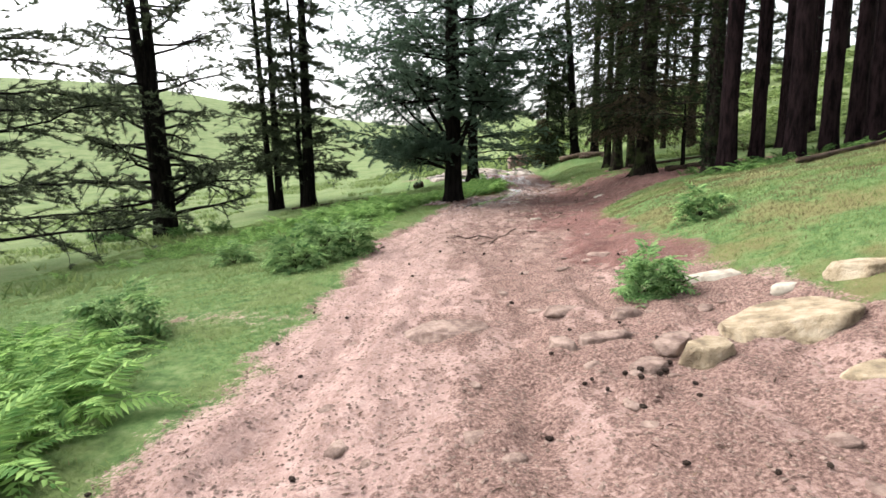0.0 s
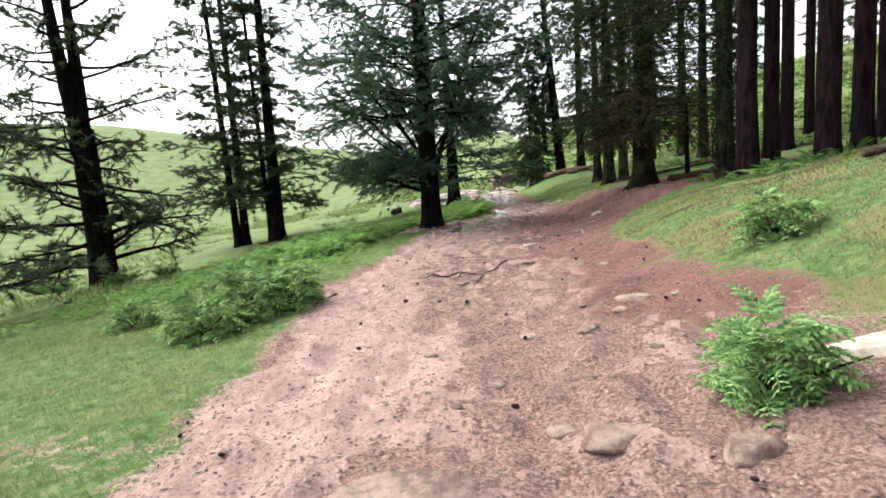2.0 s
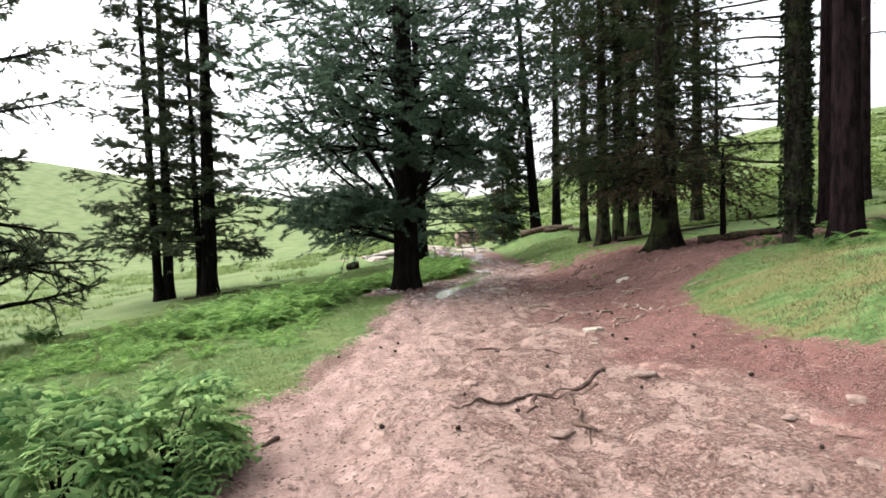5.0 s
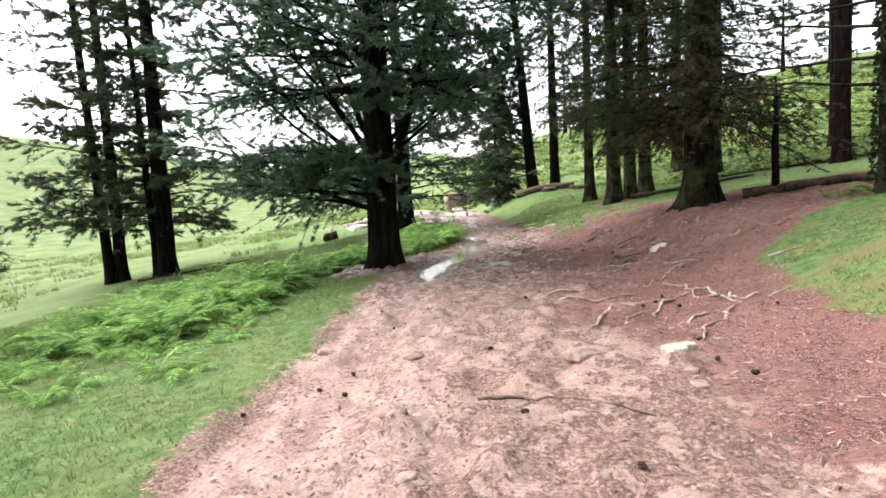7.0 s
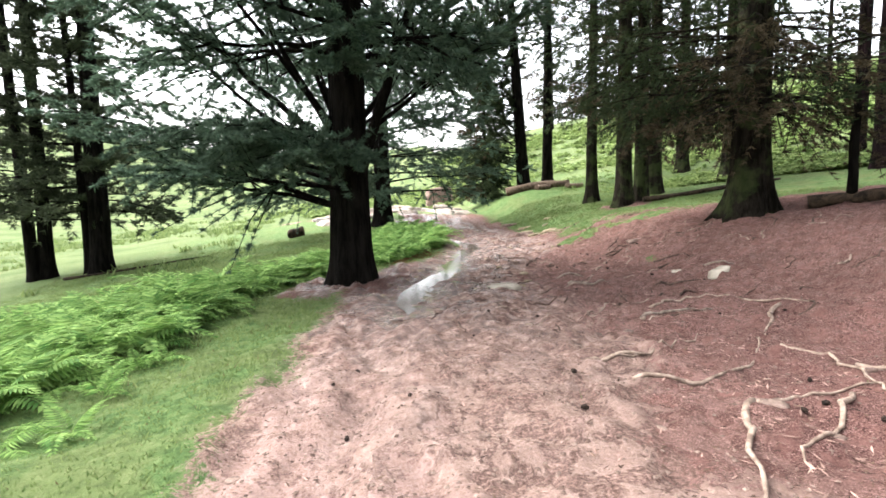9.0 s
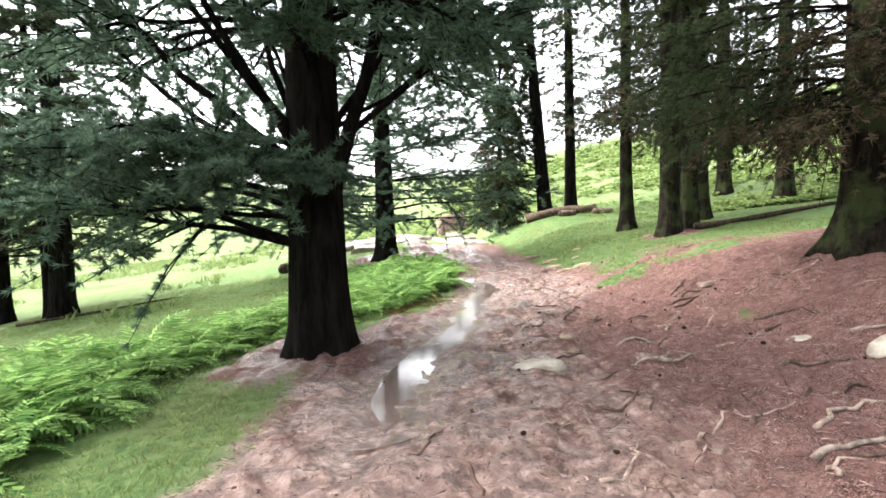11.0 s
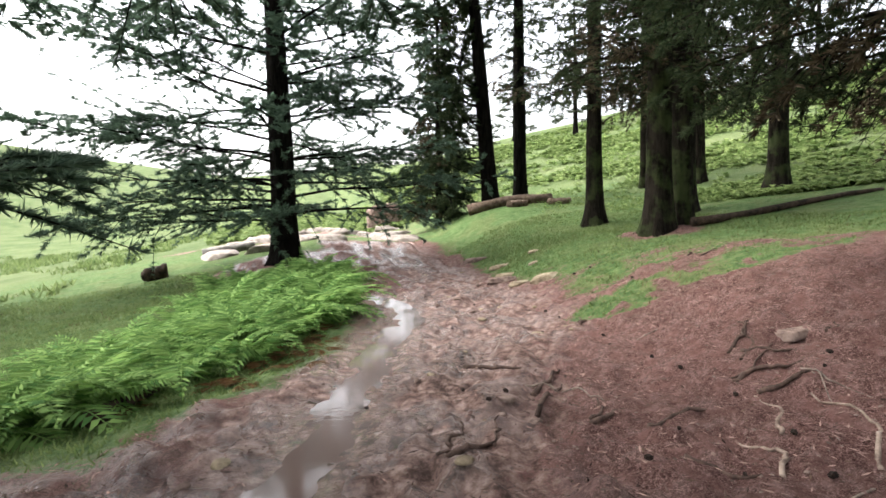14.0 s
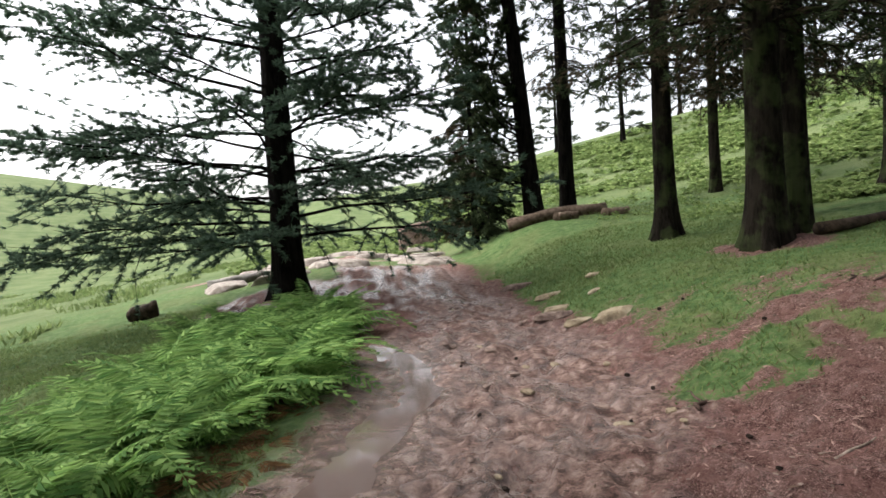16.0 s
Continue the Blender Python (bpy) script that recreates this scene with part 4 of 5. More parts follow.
FERN_LABEL = "bright green bracken fern growing in a dense bed"
for x, y in ((-2.8, 5.6), (-2.4, 4.9), (-3.3, 5.1), (-2.2, 4.2), (-2.7, 4.1), (-3.4, 4.4), (-2.9, 3.4), (-2.3, 3.5), (-2.5, 5.3), (-2.0, 4.6), (-2.65, 4.6), (-3.1, 4.7), (-3.0, 3.9), (-2.1, 3.8), (-2.5, 3.8), (-3.3, 5.5), (-3.8, 4.6), (-2.95, 6.1), (-3.6, 5.9), (-4.2, 5.2), (-3.9, 6.5)):
    fern(x, y, "fresh", 0.78, 10, FERN_LABEL, "bracken along the track", upright=0.6)
BED_Y, BED_X = [18.0, 20.4, 22.8, 24.8, 25.5, 26.7, 28, 30, 31.5, 32.5], [-2.0, -1.3, -1.2, 0.2, 1.3, 2.3, 2.75, 2.95, 3.0, 2.4]
placed = 0
THICKET = []
for k in range(1200):
    y = fern_rng.uniform(18.2, 32.2)
    x = np.interp(y, BED_Y, BED_X) - abs(fern_rng.normal(0, 1.25)) - 0.12
    if math.hypot(x - 0.62, y - 22.74) < 0.95 or math.hypot(x - 1.77, y - 34.7) < 2.3 or placed >= 330:
        continue
    if y > 27.5 and x < np.interp(y, BED_Y, BED_X) - 2.6:
        continue
    placed += 1
    if placed > 165:
        THICKET.append((x, y, fern_rng.uniform(0.65, 1.0), 6))
        continue
    fern(x, y, "fresh", fern_rng.uniform(0.7, 1.1), 7, FERN_LABEL, "bracken along the track", upright=0.5)
for x, y in ((2.05, 26.0), (2.35, 27.4), (2.5, 28.6), (1.9, 25.75), (2.6, 29.6), (2.2, 26.6), (2.45, 27.9), (2.75, 29.0), (2.1, 26.3), (1.5, 25.4), (2.8, 30.3), (0.9, 25.1), (2.2, 25.6), (2.5, 26.7), (2.62, 27.2), (2.75, 28.1), (2.9, 28.5), (2.95, 29.3), (1.75, 25.2), (2.4, 26.2)):
    fern(x, y, "brown", 0.62, 7, "withered brown bracken at the bed's edge", "bracken along the track")
for k in range(150):
    x, y = fern_rng.uniform(-7.5, -1.2), 0
    y = 17.4 + fern_rng.normal(0, 1.7) + 0.45 * (x + 4)
    if k > 40:
        THICKET.append((x, y, fern_rng.uniform(0.35, 0.55), 6))
        continue
    fern(x, y, "fresh", fern_rng.uniform(0.4, 0.6), 6, "low soft fern in the turf", "bracken along the track")
for k in range(36):
    x, y = fern_rng.uniform(7.2, 12.5), fern_rng.uniform(14.2, 19.0)
    fern(x, y, "dark" if k % 3 else "fresh", fern_rng.uniform(0.5, 0.75), 6, "fern between the tall pine stems", "bracken along the track")


def fern_thicket():
    """The many crowded ferns that fill the beds behind the front rows."""
    s = Shape()
    for x, y, size, n in THICKET:
        for k in range(n):
            me = FRONDS["fresh"][k % 3]
            co = np.empty(3 * len(me.vertices), np.float32)
            me.vertices.foreach_get("co", co)
            ids = np.empty(len(me.loops), np.int32)
            me.loops.foreach_get("vertex_index", ids)
            turn = Euler((fern_rng.normal(0, 0.15), -fern_rng.uniform(0, 0.6), k * 2.399 + fern_rng.normal(0, 0.25))).to_matrix()
            v = (co.reshape(-1, 3) * size * fern_rng.uniform(0.65, 1.15)) @ np.array(turn).T + np.array(on_ground(x, y, -0.02))
            s.add(v, ids.reshape(-1, 4))
    tagged(new("fern_thicket", s.mesh("fern_thicket", M_FERN, False)), "dense thicket of bright green bracken under the pines", "fern", kind="stuff")


fern_thicket()


def hillside_bracken():
    """Bracken of the slopes and the valley floor, too many to count."""
    r = np.random.default_rng(17)
    s = Shape()
    n = 28000
    az, d = np.radians(r.uniform(-8, 95, n)), 17 + 42 * r.uniform(0, 1, n) ** 1.4
    x, y = 2 + d * np.sin(az), 20 + d * np.cos(az)
    lush = layered(x * 0.35, y * 0.35, 8)
    keep = (y > 45.5 + 4 * (lush - 0.5)) & (x < 9) | (r.uniform(0, 1, n) < np.clip(3.0 * (lush - 0.34) - 0.06 * np.clip(17 - x, 0, 9), 0.05, 1)) & (x > 9) & (y > 26) & (np.hypot(x - 8.6, y - 30) > 3.5)
    x, y, d = x[keep], y[keep], d[keep]
    z = height(x, y)
    size = (0.3 + 0.008 * d) * (0.6 + 0.8 * layered(x * 0.5, y * 0.5, 18)) * np.where(y > 45, 1, np.clip((x - 9) / 7, 0.35, 1))
    for k in range(5):
        a = r.uniform(0, 6.28, len(x))
        w = np.stack([np.cos(a), np.sin(a), 0 * a], 1)
        side = np.stack([-np.sin(a), np.cos(a), 0 * a], 1)
        p = np.stack([x, y, z], 1) + r.normal(0, 0.12, (len(x), 3)) * [1, 1, 0.3]
        q = (size * r.uniform(0.4, 0.75, len(x)))[:, None]
        up = np.array([0, 0, 1.0])
        v = np.stack([p, p + q * (0.45 * w + 0.42 * up + 0.36 * side), p + q * (0.45 * w + 0.42 * up - 0.36 * side), p + q * (1.1 * w + 0.26 * up)], 1).reshape(-1, 3)
        b = np.arange(len(x))[:, None] * 4
        s.add(v, np.concatenate([b + [0, 1, 2], b + [2, 1, 3]], 0))
    tagged(new("bracken_slope", s.mesh("bracken_slope", M_BRACKEN, False)), "bright green bracken covering the open slope", "bracken", kind="stuff")


hillside_bracken()


def meadow_tussocks():
    """Rank tufts that mottle the meadow."""
    r = np.random.default_rng(19)
    s = Shape()
    n = 9000
    x, y = -4 - 34 * r.uniform(0, 1, n) ** 1.2, 10 + 60 * r.uniform(0, 1, n)
    keep = (layered(x * 0.3, y * 0.3, 55) > 0.5) & (x < -3.2 - 0.0 * y)
    x, y = x[keep], y[keep]
    z = height(x, y)
    size = 0.16 + 0.35 * layered(x * 0.5, y * 0.5, 57)
    for k in range(6):
        a = r.uniform(0, 6.28, len(x))
        w, side = np.stack([np.cos(a), np.sin(a), 0 * a], 1), np.stack([-np.sin(a), np.cos(a), 0 * a], 1)
        p = np.stack([x, y, z], 1) + r.normal(0, 0.1, (len(x), 3)) * [1, 1, 0.1]
        q = (size * r.uniform(0.5, 1.0, len(x)))[:, None]
        v = np.stack([p - 0.12 * q * side, p + 0.12 * q * side, p + q * (0.6 * w + [0, 0, 0.7])], 1).reshape(-1, 3)
        s.add(v, np.arange(len(v)).reshape(-1, 3))
    tagged(new("meadow_tufts", s.mesh("meadow_tufts", M_GRASS, False)), "rank green tufts scattered over the meadow", "grass", kind="stuff")


meadow_tussocks()


def turf(name, mat, label, dry):
    """Blades of the turf along the track and on the bank."""
    r = np.random.default_rng(23)
    s = Shape()
    n = 430000
    x = np.where(r.uniform(0, 1, n) < 0.6, r.uniform(-9, 2.5, n), r.uniform(3.0, 11, n))
    y = 1.5 + 34 * r.uniform(0, 1, n) ** 1.35
    faded = step(0.42, 0.56, layered(x * 0.8, y * 0.8, 71)) * step(1.5, 4.0, x) * step(30, 14, y) + 0.03
    keep = (bare_share(x, y) < 0.35 + 0.18 * r.normal(0, 1, n)) & (layered(x * 1.1, y * 1.1, 12) > 0.25) & ((r.uniform(0, 1, n) < faded) == dry)
    x, y = x[keep], y[keep]
    z = height(x, y)
    h = (0.014 + 0.05 * layered(x * 0.7, y * 0.7, 19) ** 1.5) * r.uniform(0.5, 1.4, len(x)) * (1 + 0.012 * y)
    a = r.uniform(0, 6.28, len(x))
    lean = r.normal(0, 0.75, (len(x), 2)) * h[:, None]
    w = 0.0034 + 0.0002 * y
    p = np.stack([x, y, z - 0.004], 1)
    side = np.stack([np.cos(a) * w, np.sin(a) * w, 0 * a], 1)
    tip = p + np.stack([lean[:, 0], lean[:, 1], h], 1)
    s.add(np.stack([p - side, p + side, tip], 1).reshape(-1, 3), np.arange(3 * len(x)).reshape(-1, 3))
    tagged(new(name, s.mesh(name, mat, False)), label, "grass", kind="stuff")


turf("turf", M_GRASS, "short green turf with tufts and bare spots", False)
turf("dry_grass", M_GRASS_DRY, "faded straw-coloured grass among the green turf", True)

# ---- stones ----
def stone(x, y, size, mat, label, seed, turn=0.0, sink=0.3, flat=1.0, name="stone", group="stones in the track"):
    """A worn stone with broken facets. size: length, width, height."""
    r = np.random.default_rng(seed)
    bm = bmesh.new()
    bmesh.ops.create_icosphere(bm, subdivisions=4 if size[0] > 0.45 and y < 33 else 3 if size[0] > 0.24 else 2, radius=1)
    cuts = []
    for k in range(11):
        a = k * 0.571 + r.normal(0, 0.15)
        cuts.append((unit(np.array([math.cos(a), math.sin(a), r.uniform(-0.1, 0.55)])), r.uniform(0.6, 0.86)))
    cuts += [(unit(np.array([r.normal(0, 0.12), r.normal(0, 0.12), 1.0])), 0.5 * flat), (unit(np.array([r.normal(0, 0.4), r.normal(0, 0.4), 1.0])), 0.6 * flat)]
    for v in bm.verts:
        p = np.array(v.co)
        for nrm, d in cuts:
            over = p @ nrm - d
            if over > 0:
                p = p - nrm * over
        f = 1 + 0.07 * noise.noise(Vector(p * 2.0 + seed)) + 0.035 * noise.noise(Vector(p * 6.0 + seed))
        v.co = Vector(p * f * np.array(size) * [0.66, 0.66, 0.95])
    me = bpy.data.meshes.new(name)
    bm.to_mesh(me)
    bm.free()
    me.polygons.foreach_set("use_smooth", np.full(len(me.polygons), True))
    me.materials.append(mat)
    ob = new(name, me)
    ob.location = on_ground(x, y, size[2] * (0.5 - sink))
    d = 0.3
    slope = Vector((float(base_height(x - d, y) - base_height(x + d, y)), float(base_height(x, y - d) - base_height(x, y + d)), 2 * d)).normalized()
    ob.rotation_mode = "QUATERNION"
    ob.rotation_quaternion = Vector((0, 0, 1)).rotation_difference(Vector((0, 0, 1)).lerp(slope, 0.45)) @ Euler((r.normal(0, 0.04), r.normal(0, 0.04), turn)).to_quaternion()
    return tagged(ob, label, "stone", group)


def slab_stone(x, y, outline, thick, label, seed):
    """A broken flat stone: a split top, chipped rim and sunken foot, from its outline."""
    r = np.random.default_rng(seed)
    o = np.array(outline, float)
    t = np.linspace(0, len(o), 5 * len(o), endpoint=False)
    i = t.astype(int)
    rim = o[i] + (t - i)[:, None] * (o[(i + 1) % len(o)] - o[i])
    rim = rim * (1 + r.normal(0, 0.025, (len(rim), 1)))
    n = len(rim)
    rings = []
    for q, z in ((0.97, -0.6), (1.03, 0.35), (1.0, 0.8), (0.93, 1.0), (0.7, 1.05), (0.4, 1.02)):
        rings.append(np.column_stack([rim * q, thick * (z + r.normal(0, 0.05, n) + 0.35 * rim[:, 0] * q)]))
    v = np.concatenate(rings + [np.array([[0, 0, thick * 1.03]])])
    a, b = np.meshgrid(np.arange(len(rings) - 1), np.arange(n), indexing="ij")
    c = (b + 1) % n
    s = Shape()
    s.add(v, np.stack([a * n + b, a * n + c, (a + 1) * n + c, (a + 1) * n + b], -1).reshape(-1, 4), np.array([[(len(rings) - 1) * n + k, (len(rings) - 1) * n + (k + 1) % n, len(v) - 1] for k in range(n)]))
    ob = new("stone", s.mesh("stone", M_STONE_PALE))
    ob.location = on_ground(x, y, -0.02)
    return tagged(ob, label, "stone", "stones in the track")


OCHRE, PALE, PINK = "rounded ochre sandstone half sunk in the earth", "pale flat stone lying on the track", "pinkish stone worn level with the track"
stone(3.12, 5.12, (1.1, 0.72, 0.2), M_STONE, "large flat ochre boulder beside the track", 1, 0.15, 0.38, 0.75, "boulder")
stone(2.34, 4.72, (0.4, 0.3, 0.2), M_STONE, OCHRE, 2, 0.5, 0.3)
stone(3.42, 5.75, (0.22, 0.15, 0.08), M_STONE_PALE, "small pale stone behind a larger boulder", 3, 0.1, 0.25)
stone(4.0, 5.6, (0.5, 0.38, 0.16), M_STONE, OCHRE, 4, -0.2, 0.45)
stone(3.16, 6.55, (0.6, 0.24, 0.1), M_STONE_PALE, PALE, 5, 0.0, 0.3)
stone(2.68, 8.88, (0.5, 0.24, 0.07), M_STONE_PINK, PALE, 6, -0.35, 0.42)
stone(0.54, 5.85, (0.75, 0.5, 0.1), M_STONE_PINK, PINK, 7, 0.1, 0.62)
stone(1.8, 5.35, (0.45, 0.26, 0.1), M_STONE_PINK, PINK, 8, 0.3, 0.45)
stone(1.62, 6.15, (0.34, 0.2, 0.07), M_STONE_PINK, PINK, 9, 0.0, 0.5)
stone(2.2, 5.0, (0.36, 0.24, 0.09), M_STONE_PINK, PINK, 10, 0.8, 0.4)
stone(1.45, 5.25, (0.3, 0.2, 0.08), M_STONE_PINK, PINK, 11, 1.8, 0.4)
stone(1.95, 4.7, (0.3, 0.2, 0.08), M_STONE_PINK, PINK, 12, 0.4, 0.45)
stone(2.1, 5.85, (0.28, 0.16, 0.09), M_STONE_PINK, PINK, 13, 0.2, 0.4)
stone(3.05, 4.1, (0.4, 0.28, 0.09), M_STONE, OCHRE, 14, 0.2, 0.4)
slab_stone(2.53, 14.38, ((-0.13, 0.05), (-0.02, 0.075), (0.1, 0.07), (0.12, 0.0), (0.03, -0.03), (0.01, -0.08), (-0.09, -0.07)), 0.045, "cream-coloured broken stone chip on the track", 15)
stone(2.0, 14.73, (0.38, 0.3, 0.07), M_STONE_PINK, PINK, 16, 0.6, 0.6)
slab_stone(2.7, 21.28, ((-0.27, -0.1), (-0.2, 0.05), (-0.02, 0.19), (0.16, 0.17), (0.25, 0.04), (0.24, -0.14), (0.02, -0.17)), 0.075, "pale angular slab lying flat on the needles", 17)
stone(5.3, 21.1, (0.36, 0.22, 0.07), M_STONE_PALE, PALE, 18, 0.0, 0.4)
stone(5.5, 20.4, (0.4, 0.2, 0.1), M_STONE_PALE, PALE, 19, 0.3, 0.35)
stone(6.12, 28.98, (0.6, 0.34, 0.11), M_STONE, "flat ochre slab on the bank's foot", 20, 0.2, 0.3)
stone(5.8, 29.3, (0.4, 0.24, 0.08), M_STONE, OCHRE, 30, 0.3, 0.3)
stone(6.05, 23.85, (0.42, 0.22, 0.05), M_STONE_PINK, PINK, 21, 0.4, 0.7)
stone(5.95, 30.5, (0.5, 0.26, 0.08), M_STONE, OCHRE, 22, 0.1, 0.4)
stone(6.25, 31.6, (0.5, 0.24, 0.08), M_STONE, OCHRE, 23, 0.0, 0.4)
stone(5.7, 30.0, (0.55, 0.26, 0.07), M_STONE_PINK, PINK, 24, 0.1, 0.4)
stone(6.2, 33.3, (0.7, 0.3, 0.14), M_STONE_PINK, PINK, 25, 0.2, 0.4)
stone(7.0, 31.5, (0.36, 0.22, 0.06), M_STONE, "pale stone in the grassy bank", 26, 0.2, 0.6)
stone(6.6, 30.6, (0.34, 0.2, 0.05), M_STONE, "pale stone in the grassy bank", 27, 0.7, 0.6)
stone(3.1, 28.75, (0.5, 0.36, 0.06), M_STONE_PINK, "pinkish wet slab beside the runnel", 28, 0.6, 0.75)
stone_rng = np.random.default_rng(3)
for k in range(34):
    u = (k + 0.5) / 34
    x, y = -1.0 + 7.0 * u + stone_rng.normal(0, 0.3), 42.8 + stone_rng.normal(0, 1.7)
    q = stone_rng.uniform(0.7, 1.7)
    stone(x, y, (q, q * 0.7, 0.22), M_STONE_BED, "bleached flat rock in the stream bed", 60 + k, stone_rng.uniform(0, 3), 0.35, group="rocks of the stream bed", name="rock")
stone(5.8, 47.6, (1.9, 1.2, 1.3), M_STONE_PINK, "grey-brown boulder among the bracken", 120, 0.2, 0.2, name="boulder", group="rocks of the stream bed")
for k in range(90):
    y = 2.5 + 19 * stone_rng.uniform() ** 1.3
    x = np.interp(y, EDGE_Y, EDGE_X) + (stone_rng.uniform(1.6, 4.3) if k % 4 else stone_rng.uniform(0.2, 1.8))
    q = stone_rng.uniform(0.07, 0.2)
    if bare_share(x, y) < 0.5:
        continue
    stone(x, y, (q, q * stone_rng.uniform(0.5, 0.9), q * 0.16), M_STONE_PINK, "small pinkish stone bedded in the track", 200 + k, stone_rng.uniform(0, 3), 0.5)

for k in range(120):
    y = stone_rng.uniform(19.5, 32.0)
    x = np.interp(y, EDGE_Y, EDGE_X) + stone_rng.uniform(0.5, 2.7)
    q = stone_rng.uniform(0.05, 0.15)
    if bare_share(x, y) < 0.6 or stream_gap(x, y) < 0.3 or math.hypot(x - 0.62, y - 22.74) < 0.8:
        continue
    stone(x, y, (q, q * stone_rng.uniform(0.5, 0.85), q * 0.2), M_STONE_PINK if k % 3 else M_STONE, "small flat stone bedded in the wet track", 400 + k, stone_rng.uniform(0, 3), 0.4)

# ---- logs, roots, cones ----
def log(points, radius, mat, label, seed, name="fallen_log", taper=0.85, group="fallen wood", lift=0.75, sides=12):
    """A fallen stem along a few places of the plan."""
    r = np.random.default_rng(seed)
    pts = np.array([[x, y, 0] for x, y in points], float)
    t = np.linspace(0, len(pts) - 1, 12)
    line = np.stack([np.interp(t, np.arange(len(pts)), pts[:, k]) for k in range(3)], 1) + r.normal(0, radius * 0.12, (12, 3))
    line[:, 2] = height(line[:, 0], line[:, 1]) + radius * lift
    line[:, 2] = np.convolve(np.pad(line[:, 2], 2, mode="edge"), np.ones(5) / 5, "valid")
    foot = line[0].copy()
    s = Shape()
    tube(s, line - foot, radius * np.linspace(1, taper, 12), sides, True, lambda k, a: 1 + 0.07 * math.sin(3 * a + k) + 0.05 * math.sin(5 * a + 2 * k))
    ob = new(name, s.mesh(name, mat))
    ob.location = foot
    return tagged(ob, label, "log", group)


log([(7.5, 38.6), (10.2, 38.1)], 0.19, M_LOG, "long sawn log lying behind the grassy bank", 1)
log([(8.65, 37.7), (9.2, 37.6)], 0.13, M_LOG, "short sawn log leaning against a longer one", 2)
log([(9.9, 37.5), (10.6, 37.45)], 0.12, M_LOG, "short sawn log leaning against a longer one", 3)
log([(9.15, 29.3), (11.4, 29.6), (13.9, 29.7)], 0.085, M_LOG_ROT, "long rotten log with mossy bark by the spruces", 4, taper=0.5)
log([(8.35, 22.2), (9.2, 21.3), (9.8, 20.3)], 0.12, M_LOG_ROT, "dark rotten log under the large spruce", 5, taper=0.6)
log([(-1.25, 35.9), (-1.75, 35.9)], 0.2, M_LOG_ROT, "short charred log stump lying on the turf", 6)
log([(-0.9, 39.0), (0.6, 39.4)], 0.15, M_LOG_PALE, "bleached log with a dark sawn end", 7)
log([(0.72, 24.7), (0.95, 25.6)], 0.07, M_LOG_ROT, "mossy short log half hidden under bracken", 10)
log([(7.0, 11.8), (9.0, 12.6), (12.0, 13.4)], 0.06, M_LOG_ROT, "long thin fallen branch in the grass", 8, "fallen_branch", 0.5)
log([(-8.6, 33.4), (-6.6, 33.6), (-4.2, 34.4)], 0.05, M_LOG_ROT, "dark fallen branch on the meadow's edge", 9, "fallen_branch", 0.4)


def sapling_post():
    ob = thing("dead_sapling", on_ground(8.77, 21.76), "broken dead sapling with a few brown twigs", "tree")
    r = np.random.default_rng(4)
    s = Shape()
    tube(s, np.array([[0, 0, -0.1], [0.01, 0, 0.5], [-0.01, 0, 1.0], [0.02, 0, 1.5], [0.0, 0, 2.4]]), [0.09, 0.075, 0.07, 0.06, 0.02], 9)
    part("trunk", s, M_BARK_SHADED, ob)
    crown = Shape()
    for k in range(14):
        bough(ob, crown, np.array([0, 0, 1.4 + 0.07 * k]), spread_way(k * 2.4, 0.2), r.uniform(0.5, 1.2), -0.15, r, 0.014, 7, 4, 6, 0.09, 0.012, 0.8, 0.3, 0.2, 0.2, M_BARK_SHADED, sides=3, twig=0)
    part("crown", crown, M_SPRUCE_BROWN, ob, smooth=False)


sapling_post()


def root(points, radius, mat, label, seed, group="bare roots across the track", wobble=0.016, lift=0.3):
    r = np.random.default_rng(seed)
    p = np.array(points, float)
    t = np.linspace(0, len(p) - 1, 6 * (len(p) - 1) + 1)
    x, y = np.interp(t, np.arange(len(p)), p[:, 0]), np.interp(t, np.arange(len(p)), p[:, 1])
    x, y = x + np.cumsum(r.normal(0, wobble, len(t))) + r.normal(0, 0.4 * wobble, len(t)), y + np.cumsum(r.normal(0, wobble, len(t)))
    z = height(x, y) + radius * (lift + 0.6 * np.sin(t * 2.1 + seed)) * np.minimum(1, 4 * np.minimum(t, t[-1] - t) + 0.2)
    line = np.stack([x, y, z], 1)
    foot = line[0].copy()
    s = Shape()
    tube(s, line - foot, radius * np.linspace(1.0, 0.35, len(t)) * r.uniform(0.85, 1.15, len(t)), 7, True)
    ob = new("exposed_root", s.mesh("exposed_root", mat))
    ob.location = foot
    return tagged(ob, label, "root", group)


